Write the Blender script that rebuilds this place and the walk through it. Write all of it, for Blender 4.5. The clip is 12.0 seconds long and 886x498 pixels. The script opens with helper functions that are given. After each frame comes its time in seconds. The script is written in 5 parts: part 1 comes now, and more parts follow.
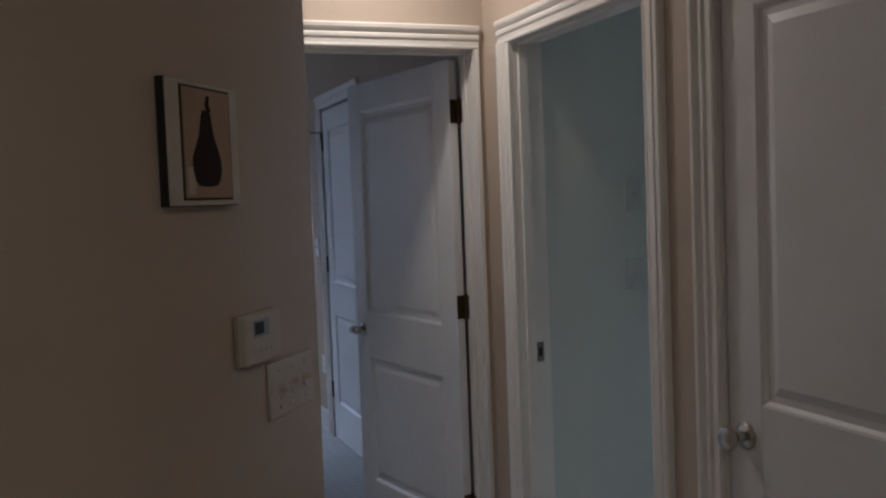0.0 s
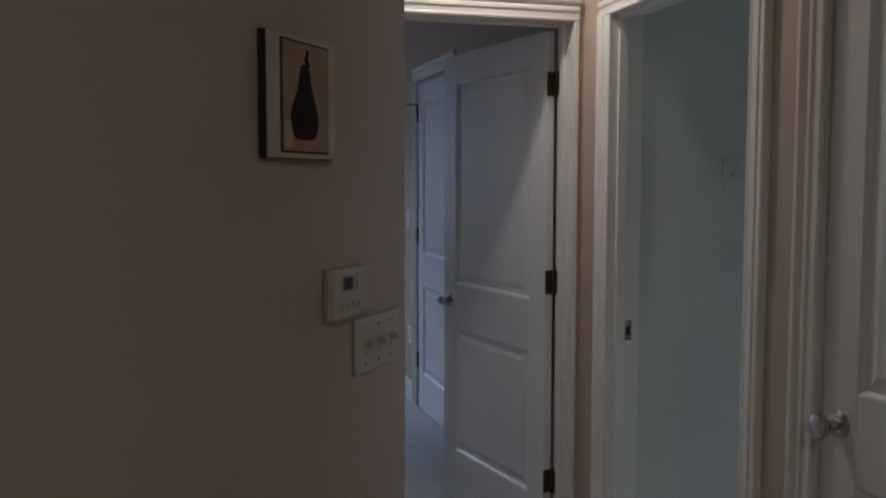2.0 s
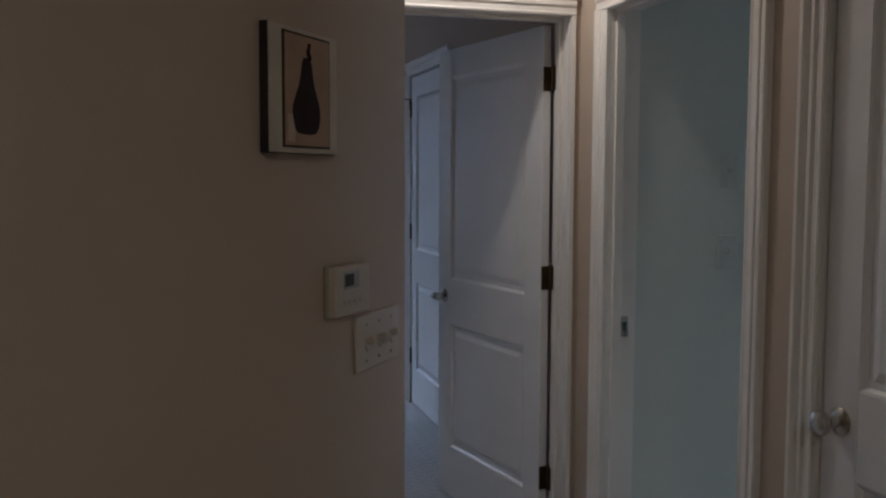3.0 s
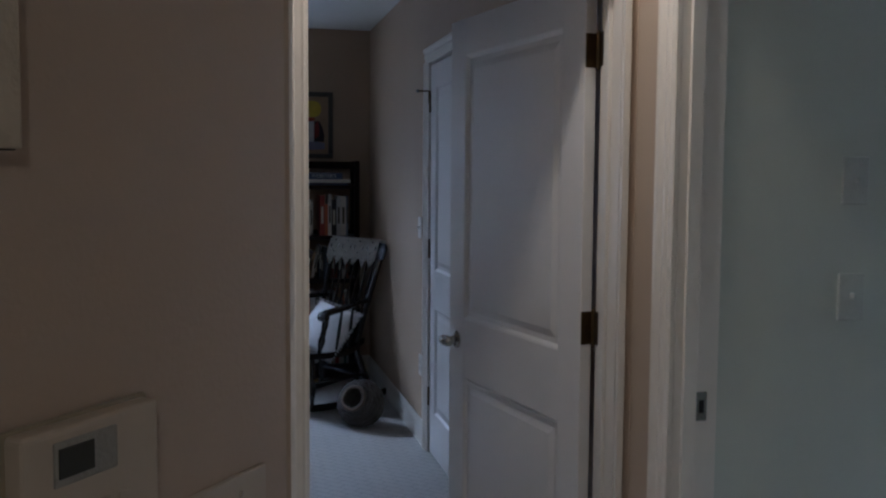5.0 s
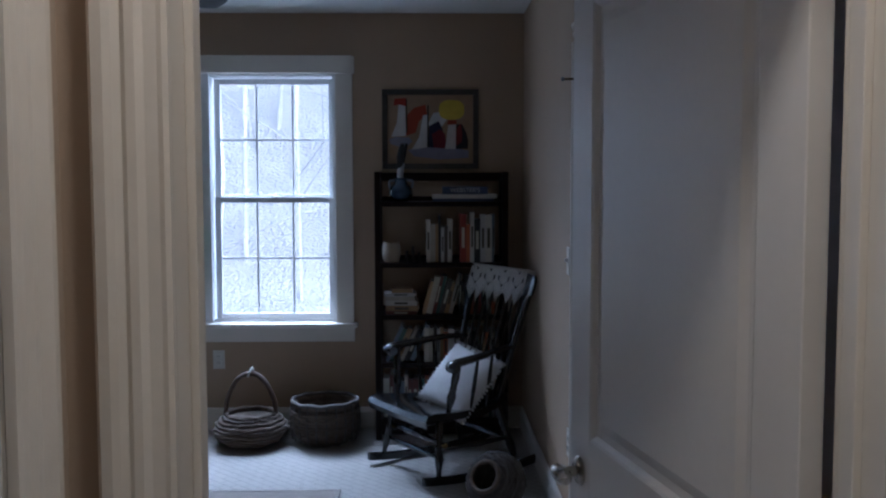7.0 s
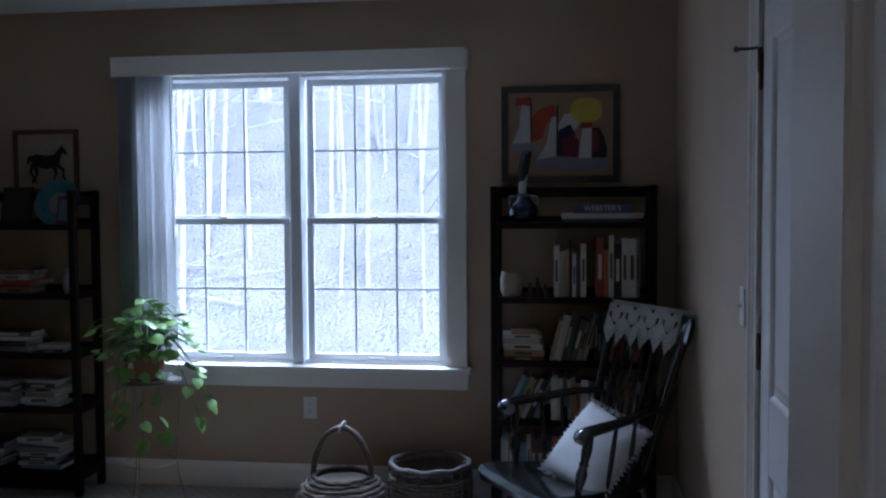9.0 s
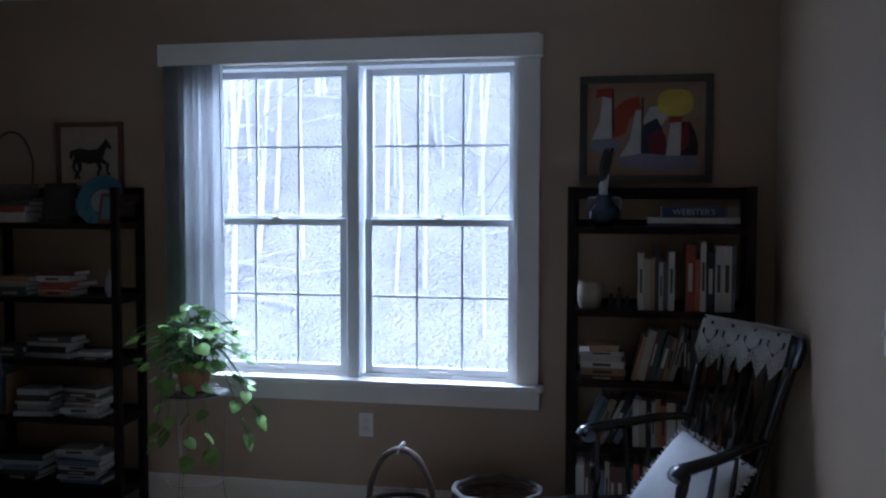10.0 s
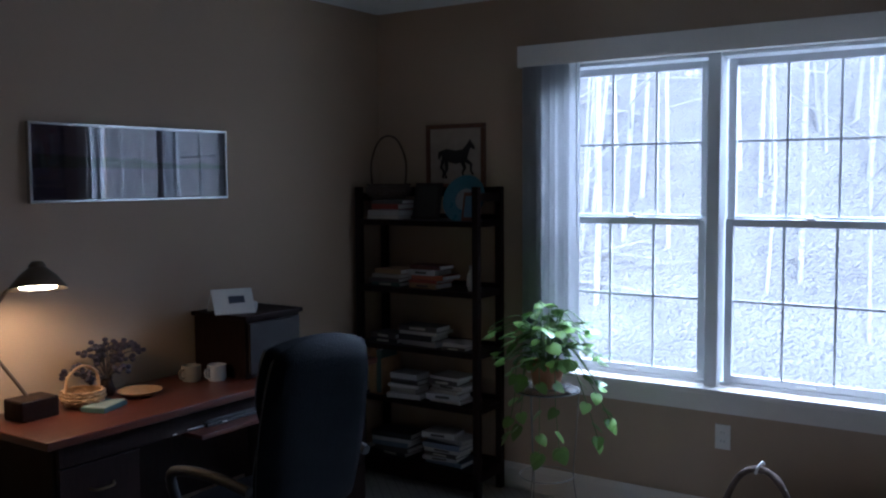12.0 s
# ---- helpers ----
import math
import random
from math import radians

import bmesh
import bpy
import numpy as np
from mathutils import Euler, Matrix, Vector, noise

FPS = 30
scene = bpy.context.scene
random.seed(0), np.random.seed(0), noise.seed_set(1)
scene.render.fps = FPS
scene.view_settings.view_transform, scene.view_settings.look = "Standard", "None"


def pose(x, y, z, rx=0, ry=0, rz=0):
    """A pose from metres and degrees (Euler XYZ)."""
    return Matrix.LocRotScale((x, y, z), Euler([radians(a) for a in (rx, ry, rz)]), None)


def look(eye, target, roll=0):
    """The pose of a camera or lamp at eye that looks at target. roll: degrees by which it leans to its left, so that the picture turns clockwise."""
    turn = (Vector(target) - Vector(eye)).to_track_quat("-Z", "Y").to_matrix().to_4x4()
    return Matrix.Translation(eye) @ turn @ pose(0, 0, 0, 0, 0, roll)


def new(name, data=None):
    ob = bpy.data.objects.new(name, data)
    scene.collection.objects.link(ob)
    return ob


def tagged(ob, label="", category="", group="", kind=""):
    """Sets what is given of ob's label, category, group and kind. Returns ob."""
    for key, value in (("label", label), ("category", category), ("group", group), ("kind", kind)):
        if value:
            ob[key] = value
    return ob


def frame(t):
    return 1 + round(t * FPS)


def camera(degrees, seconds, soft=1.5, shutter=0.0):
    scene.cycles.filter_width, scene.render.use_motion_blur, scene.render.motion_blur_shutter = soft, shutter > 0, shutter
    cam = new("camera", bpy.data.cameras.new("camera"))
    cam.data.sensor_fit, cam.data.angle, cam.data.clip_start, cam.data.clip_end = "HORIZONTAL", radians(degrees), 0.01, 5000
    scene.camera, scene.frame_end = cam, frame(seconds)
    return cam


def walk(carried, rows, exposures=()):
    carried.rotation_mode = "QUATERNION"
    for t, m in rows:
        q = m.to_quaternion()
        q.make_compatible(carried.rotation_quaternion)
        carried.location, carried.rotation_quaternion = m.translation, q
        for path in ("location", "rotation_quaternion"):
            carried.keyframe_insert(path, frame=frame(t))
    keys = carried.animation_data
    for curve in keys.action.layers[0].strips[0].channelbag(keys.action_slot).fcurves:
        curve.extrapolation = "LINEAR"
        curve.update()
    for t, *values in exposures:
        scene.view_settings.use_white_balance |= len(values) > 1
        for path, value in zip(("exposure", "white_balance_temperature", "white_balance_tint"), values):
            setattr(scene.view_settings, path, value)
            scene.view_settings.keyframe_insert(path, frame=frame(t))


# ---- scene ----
cam = camera(51.0, 12.0, 2.2)
PATH = [
    (0, (0.237, -0.366, 1.496), (0.958, 1.497, 1.388), -2.2),
    (0.5, (0.223, -0.352, 1.502), (0.899, 1.526, 1.383), -1.1),
    (1, (0.233, -0.36, 1.486), (0.841, 1.541, 1.36), -0.2),
    (1.5, (0.242, -0.36, 1.467), (0.798, 1.556, 1.331), 0.2),
    (2, (0.237, -0.366, 1.467), (0.773, 1.555, 1.318), 0.1),
    (2.5, (0.23, -0.367, 1.467), (0.767, 1.553, 1.311), 0.1),
    (3, (0.221, -0.341, 1.467), (0.778, 1.573, 1.308), 0.2),
    (3.2, (0.223, -0.319, 1.468), (0.788, 1.593, 1.309), 0.2),
    (5, (0.615, 0.559, 1.483), (1.071, 2.5, 1.331), 0.4),
    (5.5, (0.754, 0.854, 1.493), (1.134, 2.812, 1.348), 0.1),
    (6, (0.871, 1.18, 1.504), (1.139, 3.157, 1.361), 0.0),
    (6.5, (0.974, 1.483, 1.474), (1.121, 3.473, 1.349), 0.5),
    (7, (1.072, 1.741, 1.534), (1.109, 3.735, 1.393), -0.1),
    (9, (1.168, 2.745, 1.526), (0.89, 4.723, 1.426), -0.4),
    (9.5, (1.152, 2.984, 1.515), (0.799, 4.95, 1.424), -0.1),
    (10, (1.023, 3.144, 1.544), (0.636, 5.103, 1.438), 0.1),
    (10.5, (0.927, 3.19, 1.568), (0.468, 5.133, 1.448), 0.2),
    (11, (0.902, 3.2, 1.599), (0.29, 5.099, 1.465), 0.1),
    (11.5, (0.948, 3.21, 1.665), (0.104, 5.016, 1.503), -0.3),
    (12, (1.066, 3.264, 1.639), (-0.046, 4.92, 1.49), -0.4),
]
EXPOSURES = [(0.0, 3.0, 4850, 10), (12.0, 3.0, 4850, 10)]
walk(cam, [(t, look(eye, target, roll)) for t, eye, target, roll in PATH], EXPOSURES)
SKY, SUN, HALL, HALL_FILL, DESK, WFILL, MFILL = 0.0645, 0.55, 0.70, 1.22, 0.72, 55.0, 26.0

# ---- world, sun, lamps ----
world = bpy.data.worlds.new("sky")
scene.world = world
world.use_nodes = True
wn = world.node_tree
sky = wn.nodes.new("ShaderNodeTexSky")
sky.sky_type, sky.sun_disc = "NISHITA", False
sky.sun_elevation, sky.sun_rotation = radians(48), radians(150)
sky.air_density, sky.dust_density = 1.0, 3.0
wn.links.new(sky.outputs[0], wn.nodes["Background"].inputs[0])
wn.nodes["Background"].inputs[1].default_value = SKY


def lamp(name, kind, energy, color, m, **more):
    data = bpy.data.lights.new(name, kind)
    data.energy, data.color = energy, color
    for key, value in more.items():
        if key == "size":
            data.size = value
        elif key == "soft":
            data.shadow_soft_size = value
        elif key == "angle":
            data.angle = value
        elif key == "spread":
            data.spread = value
        elif key == "spot":
            data.spot_size, data.spot_blend = value, 0.6
    ob = new(name, data)
    ob.matrix_world = m
    return ob


lamp("sun", "SUN", SUN, (0.93, 0.96, 1.0), look((6, -8, 14), (0, 9, 0)), angle=radians(14))
lamp("hall_lamp", "AREA", HALL, (1, 0.76, 0.52), pose(1.17, 2.42, 2.545), size=0.11)
# added fill behind the camera's start, lifts the angled hall wall
lamp("hall_fill", "AREA", HALL_FILL, (1, 0.82, 0.58), pose(0.55, -1.3, 2.545), size=0.11)
# added area lamp, hidden above the window head, to boost the sky's light
lamp("window_sky_fill", "AREA", WFILL, (0.81, 0.85, 0.93), look((-0.3, 8.75, 3.35), (-0.25, 6.2, 0.4)), size=1.9)
# unseen area lamp that stands in for daylight through the mint window
lamp("mint_sky_fill", "AREA", MFILL, (1.0, 0.97, 0.90), look((5.6, 2.6, 2.9), (3.0, 2.4, 0.6)), size=1.4)
lamp("desk_lamp_bulb", "SPOT", DESK, (1, 0.56, 0.24), look((-1.935, 5.17, 1.235), (-2.0, 5.2, 0.7)), soft=0.03, spot=radians(165))


# ---- materials ----
def mat(name, col, rough=0.6, var=0.12, scale=6.0, fine=90.0, bump=0.08, metal=0.0, dist=0.004, coat=0.0, tint=None, rnd=0.0, spec=0.5):
    m = bpy.data.materials.new(name)
    m.use_nodes = True
    t = m.node_tree
    b = t.nodes["Principled BSDF"]
    n, link = t.nodes.new, t.links.new
    co = n("ShaderNodeTexCoord")
    big, small = n("ShaderNodeTexNoise"), n("ShaderNodeTexNoise")
    for node, s, d in ((big, scale, 3.0), (small, fine, 4.0)):
        link(co.outputs["Object"], node.inputs["Vector"])
        node.inputs["Scale"].default_value, node.inputs["Detail"].default_value = s, d
    mix = n("ShaderNodeMix")
    mix.data_type, mix.blend_type = "RGBA", "MIX"
    c2 = tint or tuple(v * (1 - 2.2 * var) for v in col)
    mix.inputs["A"].default_value, mix.inputs["B"].default_value = (*col, 1), (*c2, 1)
    add = n("ShaderNodeMath")
    add.operation = "MULTIPLY_ADD"
    link(small.outputs["Fac"], add.inputs[0])
    add.inputs[1].default_value = 0.45
    ramp = n("ShaderNodeMath")
    ramp.operation = "MULTIPLY_ADD"
    link(big.outputs["Fac"], ramp.inputs[0])
    ramp.inputs[1].default_value, ramp.inputs[2].default_value = 1.1, -0.32
    link(ramp.outputs[0], add.inputs[2])
    add.use_clamp = True
    link(add.outputs[0], mix.inputs["Factor"])
    out = mix.outputs["Result"]
    if rnd:
        info, hsv = n("ShaderNodeObjectInfo"), n("ShaderNodeHueSaturation")
        ma = n("ShaderNodeMath")
        ma.operation = "MULTIPLY_ADD"
        link(info.outputs["Random"], ma.inputs[0])
        ma.inputs[1].default_value, ma.inputs[2].default_value = rnd, 1 - rnd / 2
        link(ma.outputs[0], hsv.inputs["Value"])
        link(out, hsv.inputs["Color"])
        out = hsv.outputs["Color"]
    link(out, b.inputs["Base Color"])
    mr = n("ShaderNodeMath")
    mr.operation = "MULTIPLY_ADD"
    link(big.outputs["Fac"], mr.inputs[0])
    mr.inputs[1].default_value, mr.inputs[2].default_value = 0.18, rough - 0.09
    mr.use_clamp = True
    link(mr.outputs[0], b.inputs["Roughness"])
    b.inputs["Metallic"].default_value = metal
    b.inputs["Coat Weight"].default_value = coat
    b.inputs["Specular IOR Level"].default_value = spec
    if bump:
        bp = n("ShaderNodeBump")
        bp.inputs["Strength"].default_value, bp.inputs["Distance"].default_value = bump * 4, dist
        link(small.outputs["Fac"], bp.inputs["Height"])
        link(bp.outputs[0], b.inputs["Normal"])
    return m


def wood(name, dark, light, rough=0.4, axis=(1, 14, 14), coat=0.2, spec=0.5):
    m = mat(name, light, rough, coat=coat, tint=dark, bump=0.03, spec=spec)
    t = m.node_tree
    co, mp = t.nodes["Texture Coordinate"], t.nodes.new("ShaderNodeMapping")
    mp.inputs["Scale"].default_value = axis
    t.links.new(co.outputs["Object"], mp.inputs["Vector"])
    for node in [x for x in t.nodes if x.type == "TEX_NOISE"]:
        t.links.new(mp.outputs[0], node.inputs["Vector"])
    return m


def glow(name, col, strength):
    m = bpy.data.materials.new(name)
    m.use_nodes = True
    b = m.node_tree.nodes["Principled BSDF"]
    b.inputs["Emission Color"].default_value, b.inputs["Emission Strength"].default_value = (*col, 1), strength
    b.inputs["Base Color"].default_value = (*col, 1)
    return m


def glassy(name, tint=(1, 1, 1)):
    m = bpy.data.materials.new(name)
    m.use_nodes = True
    b = m.node_tree.nodes["Principled BSDF"]
    b.inputs["Base Color"].default_value = (*tint, 1)
    b.inputs["Transmission Weight"].default_value, b.inputs["Roughness"].default_value, b.inputs["IOR"].default_value = 1, 0.0, 1.45
    return m


M_ROOM = mat("taupe_wall_paint", (0.41, 0.305, 0.205), 0.62, 0.05, 1.2, 160, 0.05, dist=0.002)
M_HALL = mat("beige_wall_paint", (0.50, 0.41, 0.32), 0.6, 0.06, 1.4, 160, 0.05, dist=0.002)
M_MINT = mat("mint_wall_paint", (0.56, 0.585, 0.52), 0.55, 0.04, 1.3, 160, 0.04, dist=0.002)
M_CEIL = mat("ceiling_paint", (0.72, 0.72, 0.70), 0.8, 0.04, 2, 120, 0.08)
M_TRIM = mat("white_trim_paint", (0.74, 0.70, 0.635), 0.36, 0.05, 3, 45, 0.02, dist=0.002)
M_DOOR = mat("white_door_paint", (0.72, 0.70, 0.68), 0.42, 0.05, 2.5, 60, 0.03, dist=0.002)
M_WIN = mat("white_vinyl", (0.76, 0.77, 0.78), 0.35, 0.04, 4, 60, 0.01)
M_BLIND = mat("blind_vinyl", (0.62, 0.62, 0.62), 0.5, 0.06, 5, 70, 0.03)
M_BRASS = mat("aged_bronze", (0.16, 0.11, 0.055), 0.38, 0.25, 20, 150, 0.05, metal=0.9)
M_NICKEL = mat("satin_nickel", (0.52, 0.49, 0.44), 0.26, 0.08, 20, 150, 0.01, metal=1.0)
M_DARK = wood("espresso_wood", (0.007, 0.004, 0.0035), (0.020, 0.009, 0.007), 0.5, (12, 12, 1.5), 0.0, 0.15)
M_BLACK = mat("black_lacquer", (0.010, 0.009, 0.009), 0.20, 0.2, 10, 80, 0.01, coat=0.5)
M_GOLD = mat("gold_stencil", (0.42, 0.28, 0.10), 0.4, 0.2, 20, 120, 0.02, metal=0.6)
M_DESK = wood("cherry_desk_wood", (0.040, 0.009, 0.005), (0.105, 0.027, 0.013), 0.36, (14, 1.2, 14), 0.2)
M_LEATHER = mat("navy_leather", (0.0035, 0.005, 0.008), 0.5, 0.2, 12, 160, 0.14, spec=0.05)
M_PLASTIC = mat("white_plastic", (0.68, 0.66, 0.61), 0.42, 0.03, 8, 60, 0.01)
M_GREYP = mat("grey_plastic", (0.20, 0.20, 0.20), 0.5, 0.1, 8, 60, 0.02)
M_IVORY = mat("ivory_plastic", (0.53, 0.47, 0.385), 0.45, 0.04, 8, 60, 0.01)
M_LCD = mat("lcd_glass", (0.035, 0.038, 0.034), 0.6, 0.05, 8, 40, 0)
M_LACE = mat("cream_lace", (0.74, 0.70, 0.62), 0.9, 0.1, 40, 300, 0.4)
M_PILLOW = mat("white_cotton", (0.74, 0.73, 0.73), 0.9, 0.06, 22, 220, 0.35)
M_WICKER = mat("dark_wicker", (0.14, 0.10, 0.07), 0.7, 0.28, 30, 140, 0.3, rnd=0.6)
M_GREYW = mat("grey_wicker", (0.12, 0.105, 0.095), 0.75, 0.25, 26, 140, 0.3, rnd=0.6)
M_PALEW = mat("honey_wicker", (0.50, 0.30, 0.14), 0.6, 0.2, 30, 140, 0.3, rnd=0.4)
M_VINE = mat("vine_bark", (0.12, 0.075, 0.05), 0.8, 0.3, 24, 120, 0.4)
M_RUG = mat("taupe_rug", (0.30, 0.265, 0.235), 0.95, 0.12, 30, 260, 0.5)
M_CLAY = mat("terracotta", (0.42, 0.20, 0.095), 0.8, 0.14, 14, 120, 0.1)
M_LEAF = mat("pothos_leaf", (0.14, 0.27, 0.045), 0.34, 0.2, 14, 60, 0.06, tint=(0.22, 0.33, 0.08), rnd=0.5)
M_STEM = mat("plant_stem", (0.12, 0.20, 0.05), 0.5, 0.2)
M_IRON = mat("black_iron", (0.02, 0.02, 0.02), 0.5, 0.2, 20, 120, 0.1, metal=0.4)
M_GLASS = glassy("clear_glass")
M_SHADE = mat("bronze_shade", (0.16, 0.12, 0.085), 0.4, 0.15, 14, 90, 0.03, metal=0.6)
M_BULB = glow("lit_bulb", (1, 0.74, 0.42), 4.0)
M_CAN = glow("lit_downlight", (1, 0.80, 0.55), 4.0)
M_PAPER = mat("paper", (0.70, 0.68, 0.63), 0.85, 0.05, 12, 120, 0.05)
M_CANVAS = mat("tan_canvas", (0.36, 0.245, 0.155), 0.85, 0.12, 14, 260, 0.2)
M_CREAMC = mat("cream_mat_board", (0.62, 0.56, 0.44), 0.85, 0.05, 14, 200, 0.1)
M_FRAME = wood("walnut_frame", (0.06, 0.025, 0.013), (0.16, 0.066, 0.034), 0.42, (6, 20, 6))
M_GREYF = wood("grey_green_frame", (0.030, 0.028, 0.024), (0.070, 0.064, 0.055), 0.5, (8, 20, 8))
M_SILVER = mat("silver_frame", (0.60, 0.60, 0.60), 0.22, 0.06, 14, 90, 0.01, metal=1.0)
PAINTS = {}


def paint(r, g, b, rough=0.7):
    key = (round(r, 3), round(g, 3), round(b, 3), rough)
    if key not in PAINTS:
        PAINTS[key] = mat("coloured_paint", (r, g, b), rough, 0.14, 18, 200, 0.08)
    return PAINTS[key]


def carpet():
    m = mat("cut_loop_carpet", (0.74, 0.71, 0.665), 0.95, 0.07, 3, 420, 0.5, dist=0.006)
    t = m.node_tree
    n, link = t.nodes.new, t.links.new
    co, mp = t.nodes["Texture Coordinate"], n("ShaderNodeMapping")
    mp.inputs["Rotation"].default_value = (0, 0, radians(45))
    link(co.outputs["Object"], mp.inputs["Vector"])
    br = n("ShaderNodeTexBrick")
    br.inputs["Scale"].default_value = 8.0
    br.inputs["Mortar Size"].default_value = 0.018
    br.inputs["Mortar Smooth"].default_value = 0.5
    br.inputs["Brick Width"].default_value, br.inputs["Row Height"].default_value = 0.75, 0.38
    link(mp.outputs[0], br.inputs["Vector"])
    pr = t.nodes["Principled BSDF"]
    old_col = pr.inputs["Base Color"].links[0].from_socket
    # shade between the loops, darkened into the colour along the pattern lines
    groove_shade = n("ShaderNodeMix")
    groove_shade.data_type, groove_shade.blend_type = "RGBA", "MULTIPLY"
    groove_shade.inputs["B"].default_value = (0.60, 0.60, 0.60, 1)
    link(br.outputs["Fac"], groove_shade.inputs["Factor"])
    link(old_col, groove_shade.inputs["A"])
    link(groove_shade.outputs["Result"], pr.inputs["Base Color"])
    bp = n("ShaderNodeBump")
    bp.invert = True
    bp.inputs["Strength"].default_value, bp.inputs["Distance"].default_value = 0.9, 0.012
    link(br.outputs["Fac"], bp.inputs["Height"])
    old = [x for x in t.nodes if x.type == "BUMP" and x != bp][0]
    link(old.outputs[0], bp.inputs["Normal"])
    link(bp.outputs[0], t.nodes["Principled BSDF"].inputs["Normal"])
    return m


M_CARPET = carpet()


# ---- mesh helpers ----
def link_mesh(name, bm, material, smooth=False):
    me = bpy.data.meshes.new(name)
    bm.to_mesh(me)
    bm.free()
    for mm in material if isinstance(material, (list, tuple)) else (material,):
        me.materials.append(mm)
    if smooth:
        me.polygons.foreach_set("use_smooth", [True] * len(me.polygons))
        me.set_sharp_from_angle(angle=radians(40))
    return new(name, me)


def part(name, bm, material, parent, label="", smooth=False, m=None):
    ob = link_mesh(name, bm, material, smooth)
    ob.parent = parent
    if m is not None:
        ob.matrix_basis = m
    return tagged(ob, label)


def thing(name, label, category, m=None, group="", kind=""):
    ob = new(name)
    ob.empty_display_size = 0.1
    if m is not None:
        ob.matrix_basis = m
    return tagged(ob, label, category, group, kind)


def solid(name, bm, material, label, category, m=None, group="", kind="", smooth=False):
    ob = link_mesh(name, bm, material, smooth)
    if m is not None:
        ob.matrix_basis = m
    return tagged(ob, label, category, group, kind)


def box(x0, x1, y0, y1, z0, z1, bevel=0.0, seg=2, bm=None):
    b = bmesh.new()
    bmesh.ops.create_cube(b, size=1, matrix=Matrix.LocRotScale(((x0 + x1) / 2, (y0 + y1) / 2, (z0 + z1) / 2), None, (abs(x1 - x0), abs(y1 - y0), abs(z1 - z0))))
    if bevel:
        bmesh.ops.bevel(b, geom=b.edges[:], offset=bevel, segments=seg, affect="EDGES", profile=0.6)
    return join(bm, b)


def join(bm, b, m=None):
    if m is not None:
        b.transform(m)
    if bm is None:
        return b
    me = bpy.data.meshes.new("tmp")
    b.to_mesh(me)
    b.free()
    bm.from_mesh(me)
    bpy.data.meshes.remove(me)
    return bm


def lathe(profile, seg=24, bm=None, m=None):
    """Turned solid round z from (radius, height) pairs."""
    b = bmesh.new()
    rings = []
    for r, z in profile:
        if r < 1e-5:
            rings.append([b.verts.new((0, 0, z))])
        else:
            rings.append([b.verts.new((r * math.cos(a), r * math.sin(a), z)) for a in (2 * math.pi * k / seg for k in range(seg))])
    for p, q in zip(rings, rings[1:]):
        for k in range(seg):
            a1, a2 = p[k % len(p)], p[(k + 1) % len(p)]
            b1, b2 = q[k % len(q)], q[(k + 1) % len(q)]
            vs = [v for n, v in enumerate((a1, a2, b2, b1)) if v not in (a1, a2, b2, b1)[:n]]
            if len(vs) > 2:
                b.faces.new(vs)
    bmesh.ops.recalc_face_normals(b, faces=b.faces[:])
    return join(bm, b, m)


def tube(points, radius, seg=8, bm=None):
    """Round bar along points; radius may be one number or one for each point."""
    b = bmesh.new()
    pts = [Vector(p) for p in points]
    rad = radius if isinstance(radius, (list, tuple)) else [radius] * len(pts)
    rings = []
    up = Vector((0.13, 0.27, 0.95))
    for k, p in enumerate(pts):
        d = (pts[min(k + 1, len(pts) - 1)] - pts[max(k - 1, 0)]).normalized()
        side = d.cross(up)
        if side.length < 0.1:
            side = d.cross(Vector((1, 0, 0)))
        side.normalize()
        other = d.cross(side)
        rings.append([b.verts.new(p + rad[k] * (math.cos(a) * side + math.sin(a) * other)) for a in (2 * math.pi * i / seg for i in range(seg))])
    for p, q in zip(rings, rings[1:]):
        for i in range(seg):
            b.faces.new((p[i], p[(i + 1) % seg], q[(i + 1) % seg], q[i]))
    b.faces.new(rings[0][::-1])
    b.faces.new(rings[-1])
    bmesh.ops.recalc_face_normals(b, faces=b.faces[:])
    return join(bm, b)


def curve_pts(points, steps=6):
    """A smooth line through points."""
    pts = [Vector(p) for p in points]
    out = []
    for k in range(len(pts) - 1):
        p0, p1, p2, p3 = pts[max(k - 1, 0)], pts[k], pts[k + 1], pts[min(k + 2, len(pts) - 1)]
        for i in range(steps):
            t = i / steps
            out.append(0.5 * (2 * p1 + (p2 - p0) * t + (2 * p0 - 5 * p1 + 4 * p2 - p3) * t * t + (3 * p1 - p0 - 3 * p2 + p3) * t**3))
    out.append(pts[-1])
    return out


def turned(p, q, profile, seg=12, bm=None):
    """A turned spindle from p to q; profile: (fraction along, radius)."""
    p, q = Vector(p), Vector(q)
    d = q - p
    m = Matrix.Translation(p) @ d.to_track_quat("Z", "Y").to_matrix().to_4x4()
    return lathe([(0, 0), *((r, f * d.length) for f, r in profile), (0, d.length)], seg, bm, m)


def prism(outline, depth, bevel=0.0, bm=None):
    """A flat outline in x, z pushed back along y by depth."""
    b = bmesh.new()
    face = b.faces.new([b.verts.new((x, 0, z)) for x, z in outline])
    got = bmesh.ops.extrude_face_region(b, geom=[face])
    bmesh.ops.translate(b, verts=[v for v in got["geom"] if isinstance(v, bmesh.types.BMVert)], vec=(0, depth, 0))
    bmesh.ops.recalc_face_normals(b, faces=b.faces[:])
    if bevel:
        bmesh.ops.bevel(b, geom=b.edges[:], offset=bevel, segments=2, affect="EDGES")
    return join(bm, b)


# ---- structure ----
H, XR, XL, YN, YS = 2.57, 1.677, -2.213, 7.5, 2.87
